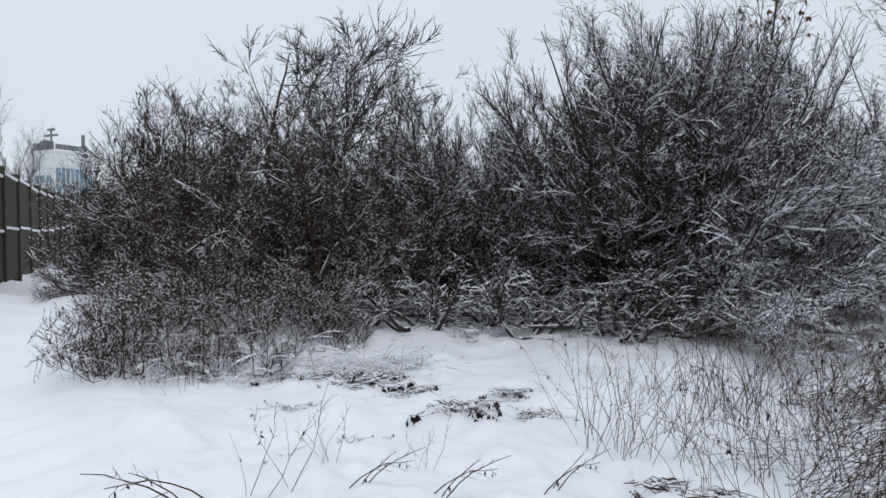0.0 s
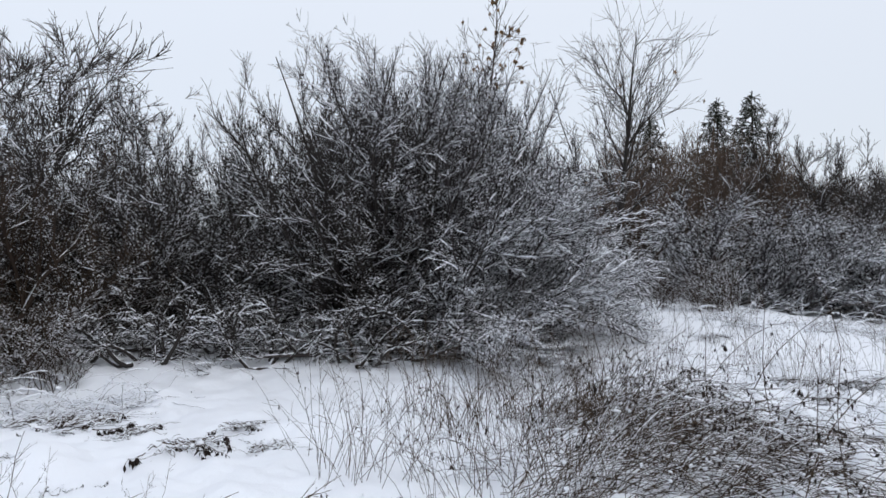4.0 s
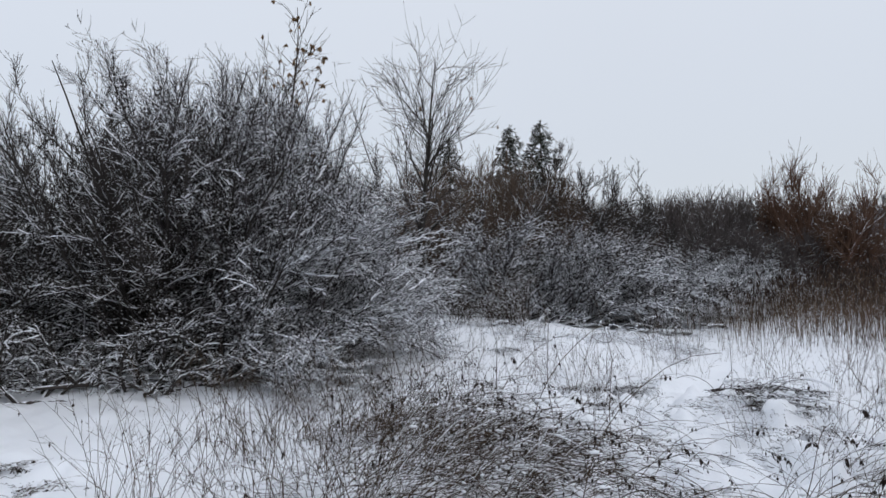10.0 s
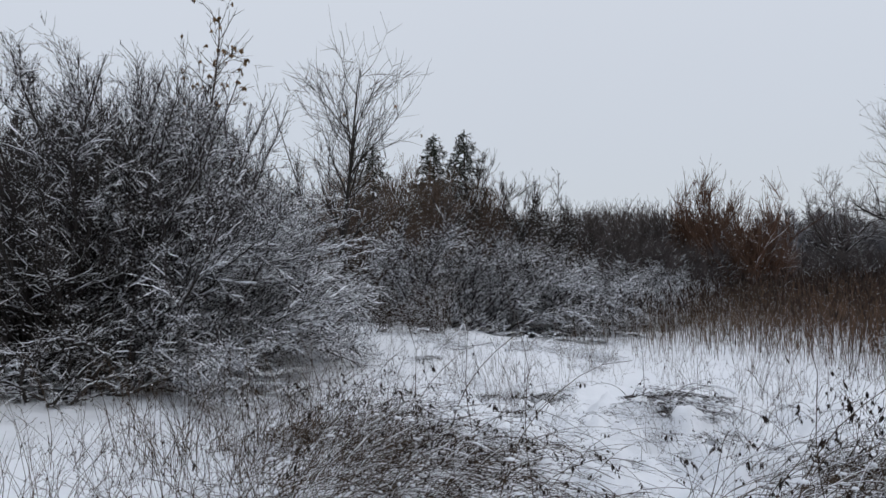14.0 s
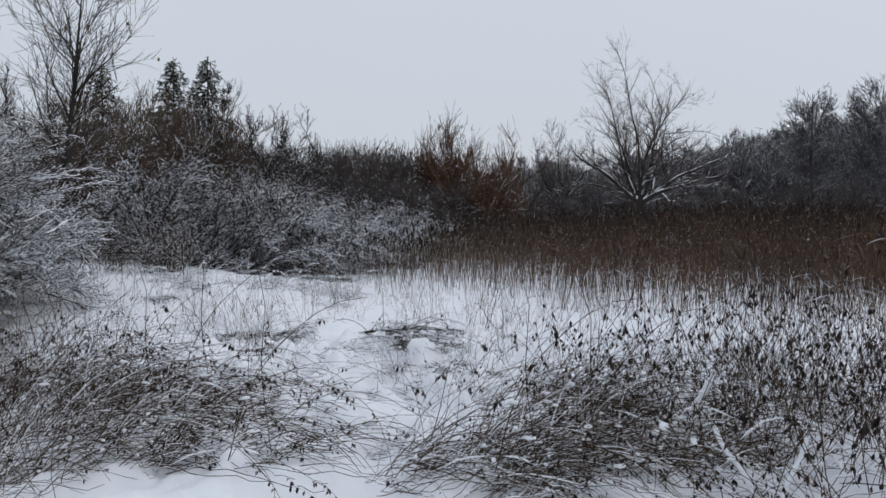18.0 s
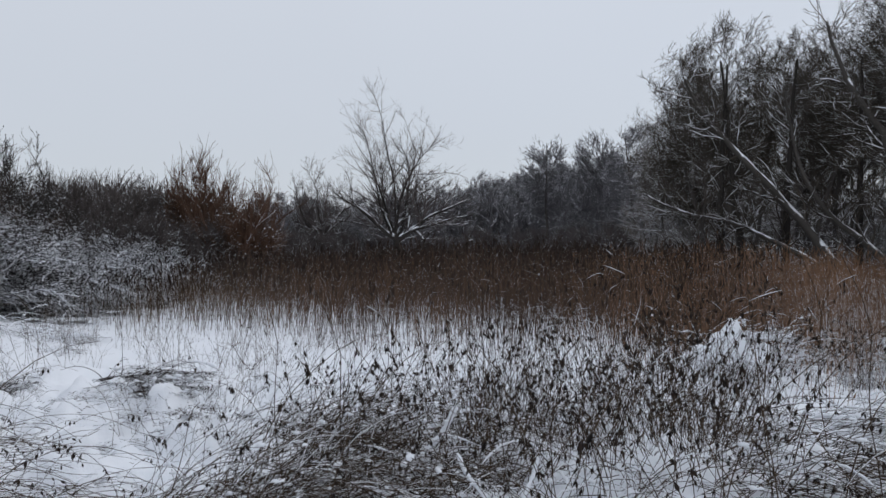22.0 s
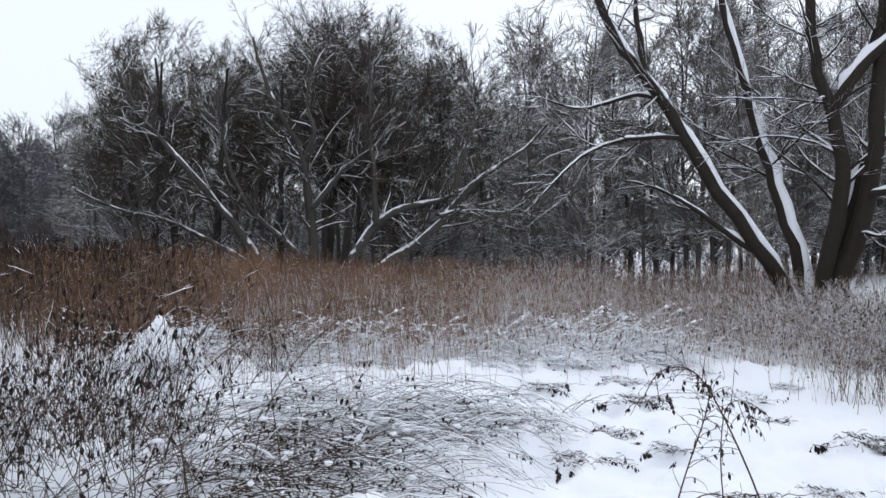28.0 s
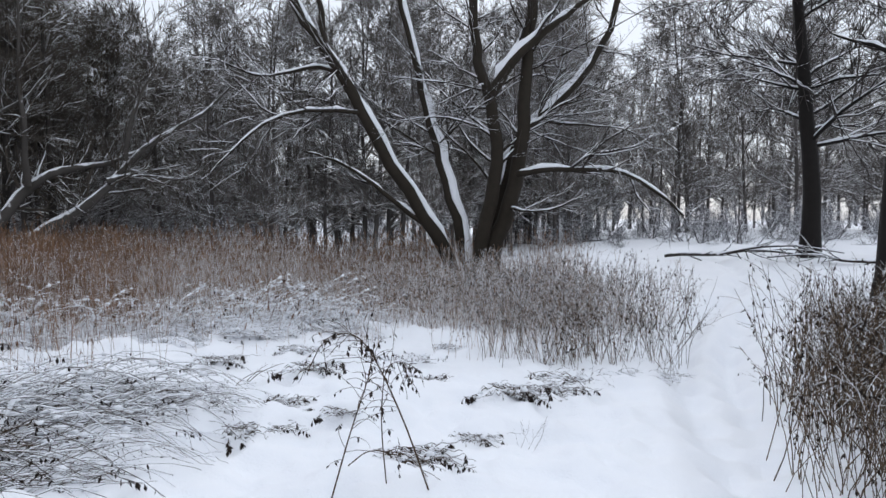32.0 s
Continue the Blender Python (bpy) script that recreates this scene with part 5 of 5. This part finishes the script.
drapes = bent_clump(327, 26, 0.9, 1.3, (0.5, -0.3), 1.0, 0, straw_snowy, "a few low stalks bent flat under thick snow", -2.6, fat=2.0, spread=0.5, heavy=(0.4, 0.004, 0.011))
strew(drapes, scatter([0], 9, (66, 92), (4.6, 8.0), (0.8, 1.2))[0] + scatter([0], 5, (92, 112), (4.7, 7.5), (0.8, 1.2))[0] + scatter([0], 4, (24, 40), (5.6, 7.5), (0.7, 1.0))[0] + scatter([0], 7, (43, 62), (5, 9), (0.6, 0.9))[0])
strew(crest, [(106, 11.3, 1.0, 0), (108.5, 10.9, 1.05, 20), (111, 11.3, 1.0, 190), (113.5, 10.9, 1.0, 10), (116, 11.2, 1.05, 170), (118.5, 11.0, 0.95, 0), (121.0, 10.6, 1.0, 0), (123.5, 11.0, 1.1, 15),
              (126.0, 10.6, 1.0, 0), (128.5, 11.2, 1.0, 20), (131, 10.8, 0.95, 0), (134.0, 11.2, 0.85, 10), (103, 11.6, 0.85, 180), (97.6, 9.9, 0.8, 0), (95.8, 10.1, 0.75, 60), (99.5, 10.6, 0.8, 120), (124.5, 12.0, 1.1, 0), (130, 12.2, 1.1, 0)])
for i, (src, spots) in enumerate(zip(bows, bow_spots)):
    strew(src, [q for j, q in enumerate(spots) if i in (1, 3) or j % 3 or q[0] > 55])

for src, spots in zip(tufts, merge(scatter(tufts, 60, (37, 68), (5.4, 12.5), (0.5, 1.15)), scatter(tufts, 10, (-14, 8), (5.5, 10), (0.6, 1.0)), scatter(tufts, 14, (121, 146), (6, 10.5), (0.6, 1.1)))):
    strew(src, spots)

# single plants near the track and before the willows
sapling = willow(345, 1.7, 0.75, (60, 120), (7, 26, 150, 500), bark_brown, twig_red, 0.3, 0.5, fat=0.28, rolls=0.007, bare=2.0, flecks=160, buds=60, name="sapling",
                 label="thin brown saplings with snow flecks before the willows", group="saplings", near=False, twig_length=0.2)
strew(sapling, scatter([0], 14, (-25, -12), (9.7, 11.4), (0.6, 1.0))[0] + scatter([0], 9, (32.5, 40), (16.0, 17.6), (0.6, 1.0))[0] + scatter([0], 5, (-11, 0), (10.6, 11.4), (0.5, 0.8))[0])
shoots = weed_clump(340, 10, 0.8, 0.9, 0, twig_red, "thin brown shoots rising from the snow", "young_shoots", 4, 0.3, thick=0.8, sd=0.24)
strew(shoots, scatter([0], 8, (-26, -13), (9.2, 11), (0.6, 1.0))[0])
lain = bent_clump(346, 40, 1.2, 1.4, (0.9, -0.2), 0.9, 1, straw_snowy, "stalks pressed down in arcs under snow before the willows", -2.1, fat=2.2, rise=1.15, spread=0.5, heavy=(0.5, 0.006, 0.016))
strew(lain, [(-19, 9.9, 0.9, 180), (-16, 10.1, 0.9, 10), (-13, 10.0, 0.9, 190), (-10.2, 10.0, 1.0, 0), (-7, 10.0, 0.9, 170), (-4.2, 10.0, 0.9, 15), (-1.8, 10.1, 0.8, 200), (-8.5, 9.4, 0.7, 30), (-5.2, 9.3, 0.6, 0), (-14.5, 9.3, 0.7, 0)] + scatter([0], 14, (39, 53), (12.5, 16.5), (0.7, 1.0))[0])
twiggy = weed_clump(341, 5, 0.85, 0.35, 2, weed_stem, "thin branching dry stalks in open snow", "dry_stalks", 5, 0.2, 0.012, 0.1, 0.8, 0.2)
strew(twiggy, [(-12.5, 5.0, 1.0, 0), (-8.5, 5.6, 0.6, 60), (-1.5, 5.4, 0.5, 30), (147, 5.6, 0.4, 0), (60.5, 7.0, 0.7, 0)])
stick = weed_clump(342, 3, 0.8, 0.2, 2, weed_stem, "dark dry stalk leaning over the snow", "leaning_stalk", 3, 0.0, 0.014, -0.5, 1.5, 0.10)
strew(stick, [(-16.8, 4.9, 1.05, 0), (-1.0, 4.75, 0.7, 180), (-7, 5.0, 0.7, 180), (7.0, 5.0, 0.7, 200), (126.0, 7.4, 0.6, 170)])
scrub = bent_clump(343, 30, 0.45, 0.35, (0.5, -0.5), 0.5, 6, weed_stem, "small dark tuft of twigs poking through the snow", -1.8, "twig_tuft", 3)
strew(scrub, [(0.3, 7.0, 1.3, 0), (15.2, 5.2, 1.2, 40), (-6, 8.6, 1.1, 90), (-3.2, 8.4, 0.9, 10), (-8.5, 9.2, 1.0, 60), (4.2, 8.0, 0.7, 0), (6.2, 7.0, 0.8, 100), (145.2, 6.6, 0.9, 0), (126.4, 5.8, 0.8, 30),
              (-4.5, 9.0, 1.0, 200), (-12, 9.6, 1.0, 0), (137.5, 5.0, 0.9, 20), (130.6, 7.8, 0.9, 0), (46.9, 9.5, 1.1, 0), (135.5, 8.6, 0.6, 50), (128.5, 6.4, 0.7, 80), (133, 6.0, 0.6, 10), (140, 7.0, 0.7, 120), (142.5, 5.6, 0.6, 0), (148.5, 7.0, 0.8, 60), (124, 8.6, 0.8, 0), (131, 9.4, 0.7, 30), (150.5, 7.6, 0.9, 200)])
dark_tuft = bent_clump(344, 150, 0.85, 0.55, (0.9, -0.1), 0.10, 1, weed_leaf, "dark hollow tuft of dead grass under a snow cap", -2.0, "grass_tuft", 8, heavy=(0.06, 0.006, 0.018), rise=1.0)
strew(dark_tuft, [(54.3, 9.2, 1.15, 0), (46.2, 10.2, 0.6, 20), (43.6, 10.6, 0.55, 60), (47.8, 9.2, 0.5, 200), (108.2, 6.0, 0.9, 30), (46.6, 10.0, 0.6, 60), (44.0, 9.2, 0.5, 10), (119.3, 6.9, 0.6, 0), (50.0, 9.6, 0.5, 70), (48, 7.4, 0.5, 0), (51.5, 7.0, 0.45, 40), (56, 8.0, 0.6, 0), (45.5, 8.0, 0.5, 90), (57.5, 6.6, 0.5, 10), (49.5, 6.0, 0.45, 0), (42.5, 8.6, 0.5, 20)])


def laden_branch(seed, run, label):
    """A broken stalk leaning in the weeds with a thick roll of snow on it."""
    rng = np.random.default_rng(seed)
    ob = root("laden_branch", label, "branch", "branches under snow")
    c = bent(run, 12)
    part("stalk", tubes(c[None], np.full((1, 12), 0.006), 6), weed_stem, ob)
    q, r = finer(c[None]), 0.026 * rng.uniform(0.6, 1.25, (1, 23)) * np.sin(np.linspace(0.15, np.pi - 0.15, 23))[None] ** 0.4
    push = np.zeros_like(q)
    push[..., 2] = r * 0.8
    part("snow_roll", tubes(q, r, 9, push), snow_lying, ob, "thick lumpy roll of snow")
    return ob


LADEN = "broken stalk carrying a thick roll of snow among weeds"
arm = settle(laden_branch(360, [(-0.22, 0, 0.0), (-0.2, 0, 0.16), (-0.1, 0, 0.3), (0.02, 0.05, 0.42), (0.1, 0.05, 0.6)], LADEN), 76.6, 5.4)
copy_thing(arm, facing(78.6, 4.75, 0.02, 0.7) @ pose(0, 0, 0, 0, 0, 150))
copy_thing(arm, facing(83.2, 4.7, 0.02, 0.6) @ pose(0, 0, 0, 0, 0, 40))
copy_thing(arm, facing(111.5, 5.9, 0.05, 0.8) @ pose(0, 0, 0, 0, 0, 20))


def arched_plant():
    """Two dark stems leaning together like a tent, hung with withered leaves."""
    rng = np.random.default_rng(350)
    ob = root("arched_plant", "withered plant with two leaning stems and dark hanging leaves", "plant")
    runs = [[(-0.20, 0, -0.05), (-0.09, 0, 0.35), (0.0, 0, 0.62), (0.03, 0, 0.8)], [(0.34, -0.05, -0.05), (0.2, 0, 0.36), (0.03, 0, 0.74), (-0.07, 0, 0.86), (-0.22, 0, 0.84), (-0.3, 0, 0.66)],
            [(0.1, 0.05, 0.0), (0.06, 0, 0.4), (0.08, 0, 0.68), (0.17, 0, 0.72), (0.2, 0, 0.62)], [(-0.1, 0, 0.18), (0.0, 0, 0.26), (0.2, -0.02, 0.24), (0.3, -0.02, 0.12)]]
    pts = np.stack([bent(q, 16) for q in runs]) * np.array([1.0, 1.0, 1.0])
    rad = np.array([0.0045, 0.005, 0.0035, 0.0035])[:, None] * np.linspace(1, 0.4, 16)[None]
    each("stem", pts, rad, 6, weed_stem, ob)
    p1, r1 = sprout(rng, pts, rad, 84, (0.2, 1.0), 48, 15, 0.24, 0.3, 0.4, 0.0018, 0.5, 5, 0.15, -0.8)
    shoots_ = [part("side_shoot", tubes(p1[i:i + 1], r1[i:i + 1], 4), weed_stem, ob) for i in range(len(p1))]
    n = 260
    own = rng.choice(len(p1), 190)
    at = np.concatenate([p1[own, rng.choice([2, 3, 4, 5], 190)], pts[rng.choice(3, 70), rng.choice(np.arange(7, 16), 70)]])
    for i, (q, z) in enumerate(zip(at, rng.uniform(0.006, 0.017, n))):
        part("leaf", specks(rng, q[None], np.array([z]), 2.4), weed_leaf, shoots_[own[i]] if i < 190 else ob)
    return ob


settle(arched_plant(), 135.4, 4.3, 0.05, 1.08)


def fallen_branch():
    rng = np.random.default_rng(351)
    ob = root("fallen_branch", "dark fallen branch lying across the track under snow", "branch")
    p0 = np.stack([bent([(-1.5, 0, 0.05), (-1.1, 0, 0.1), (-0.3, 0.1, 0.08), (0.2, 0, 0.22), (0.9, 0, 0.2), (1.6, 0.1, 0.1)], 16), bent([(-0.3, 0, 0.1), (0.5, -0.2, 0.3), (1.3, -0.3, 0.35), (2.2, -0.2, 0.2)], 16)])
    r0 = np.array([0.045, 0.03])[:, None] * np.linspace(1, 0.35, 16)[None]
    each("bough", p0, r0, 7, bark_dark, ob)
    p1, r1 = sprout(rng, p0, r0, 26, (0.2, 1.0), 45, 12, 0.7, 0.3, 0.5, 0.006, 0.3, 5, 0.15, 0.2)
    stuff("twigs", tubes(p1, r1, 4), bark_dark, ob)
    stuff("snow", joined(snow_on(rng, p0, r0, 1, 0.8, 0.015, 5), snow_on(rng, p1, r1, 0.8, 1.1, 0.008, 3)), snow_lying, ob)
    return ob


fb = settle(fallen_branch(), 161.5, 18.5, 0.0)
copy_thing(fb, facing(167.5, 18.0, 0.0, 0.8) @ pose(0, 0, 0, 0, 0, 160))

# ---- fence and building on the skyline ----
def box(size, at, rot=0.0):
    x, y, z = (np.array(size) / 2)
    v = np.array([[i, j, k] for k in (-z, z) for i, j in ((-x, -y), (x, -y), (x, y), (-x, y))], float)
    c, s = math.cos(rot), math.sin(rot)
    v = np.stack([v[:, 0] * c - v[:, 1] * s, v[:, 0] * s + v[:, 1] * c, v[:, 2]], 1) + np.array(at)
    return v, np.array([[3, 2, 1, 0], [4, 5, 6, 7], [0, 1, 5, 4], [1, 2, 6, 5], [2, 3, 7, 6], [3, 0, 4, 7]])


def fence():
    a, b = np.array([-7.3, 12.2]), np.array([-19.6, 42.0])
    d = (b - a) / np.linalg.norm(b - a)
    rot = math.atan2(d[1], d[0])
    rng = np.random.default_rng(400)
    ob = root("fence", "weathered dark slab fence with snow on its rails", "fence")
    L, bay = np.linalg.norm(b - a), 2.0
    for k in range(int(L / bay)):
        q = a + d * (k * bay)
        m = a + d * ((k + 0.5) * bay)
        zq, zm = float(land(*q)), float(land(*m)) + rng.uniform(-0.04, 0.04)
        post = part("post", box((0.14, 0.16, 2.3), (*q, zq + 0.95), rot), fence_board, ob, smooth=False)
        part("post_arm", box((0.03, 0.03, 0.2), (q[0] + 0.08, q[1] + 0.04, zq + 2.15), rot), steel, post, "thin steel arm", smooth=False)
        for j in range(2):
            slab = part("slab", box((bay - 0.15, 0.07, 0.98), (*m, zm + 0.45 + j * 1.0), rot), fence_board, ob, smooth=False)
            part("snow_ledge", box((bay - 0.18, 0.13, 0.05), (m[0], m[1], zm + 0.965 + j * 1.0), rot), snow_lying, slab, "thin ledge of snow", smooth=False)


fence()


def office():
    rot = radians(66)
    ob = root("office_building", "pale office block with a glazed front and a roof sign", "building")
    p = spot(-27.0, 150)
    c, s = math.cos(rot), math.sin(rot)

    def put(size, x, y, z):
        return box(size, (p.x + x * c - y * s, p.y + x * s + y * c, z), rot)
    part("wall", put((8.2, 7, 20), 4.1, 3.5, 8.2), concrete, ob, smooth=False)
    part("parapet", put((8.6, 7.4, 0.4), 4.1, 3.5, 18.4), concrete, ob, smooth=False)
    for i in range(8):
        x = 0.75 + i * 0.95
        for k in range(3):
            part("window_pane", put((0.78, 0.2, 2.7), x, -0.02, 14.1 - k * 2.95), glass_blue, ob, smooth=False)
        part("mullion", put((0.14, 0.35, 9.4), x + 0.475, -0.1, 11.0), concrete, ob, smooth=False)
    for i in range(4):
        part("side_window", put((0.2, 1.0, 1.3), -0.02, 1.4 + i * 1.5, 13.5), glass_blue, ob, smooth=False)
    for i in range(8):
        part("sign_bar", put((0.62, 0.25, 0.9), 1.2 + i * 0.85, 0.6, 19.3), steel, ob, smooth=False)
    part("roof_box", put((1.6, 1.6, 1.8), 1.0, 3.0, 19.5), steel, ob, smooth=False)
    part("roof_box", put((1.4, 1.4, 1.5), 1.0, 5.0, 19.3), steel, ob, smooth=False)
    part("mast", put((0.22, 0.22, 4.2), 0.5, 1.2, 20.4), steel, ob, smooth=False)
    part("antenna", put((0.4, 3.0, 0.35), 0.5, 1.2, 21.2), steel, ob, smooth=False)
    part("antenna", put((0.4, 1.6, 0.35), 0.5, 1.2, 22.2), steel, ob, smooth=False)
    part("flue", put((0.45, 0.45, 4), 7.9, 2, 20.2), steel, ob, smooth=False)


office()
# looks pale because haze is put into its twig colour
hazed_tree = settle(willow(79, 10.5, 3.4, (50, 128), (9, 60, 420, 1500), bark_alder, twig_hazy, 0.2, 0.5, fat=1.8, tip=1.5, bare=0.4, deep=24, trunk=3.0, trunk_r=0.16, name="bare_tree", group="",
                          near=True, spur=0.3, twig_length=0.8, buds=0, flecks=0, rolls=0.02, label="bare tree standing behind the fence, twigs paled for haze"), -29.4, 64)
copy_thing(hazed_tree, facing(-27.9, 70, 0.05, 0.85) @ pose(0, 0, 0, 0, 0, 70))
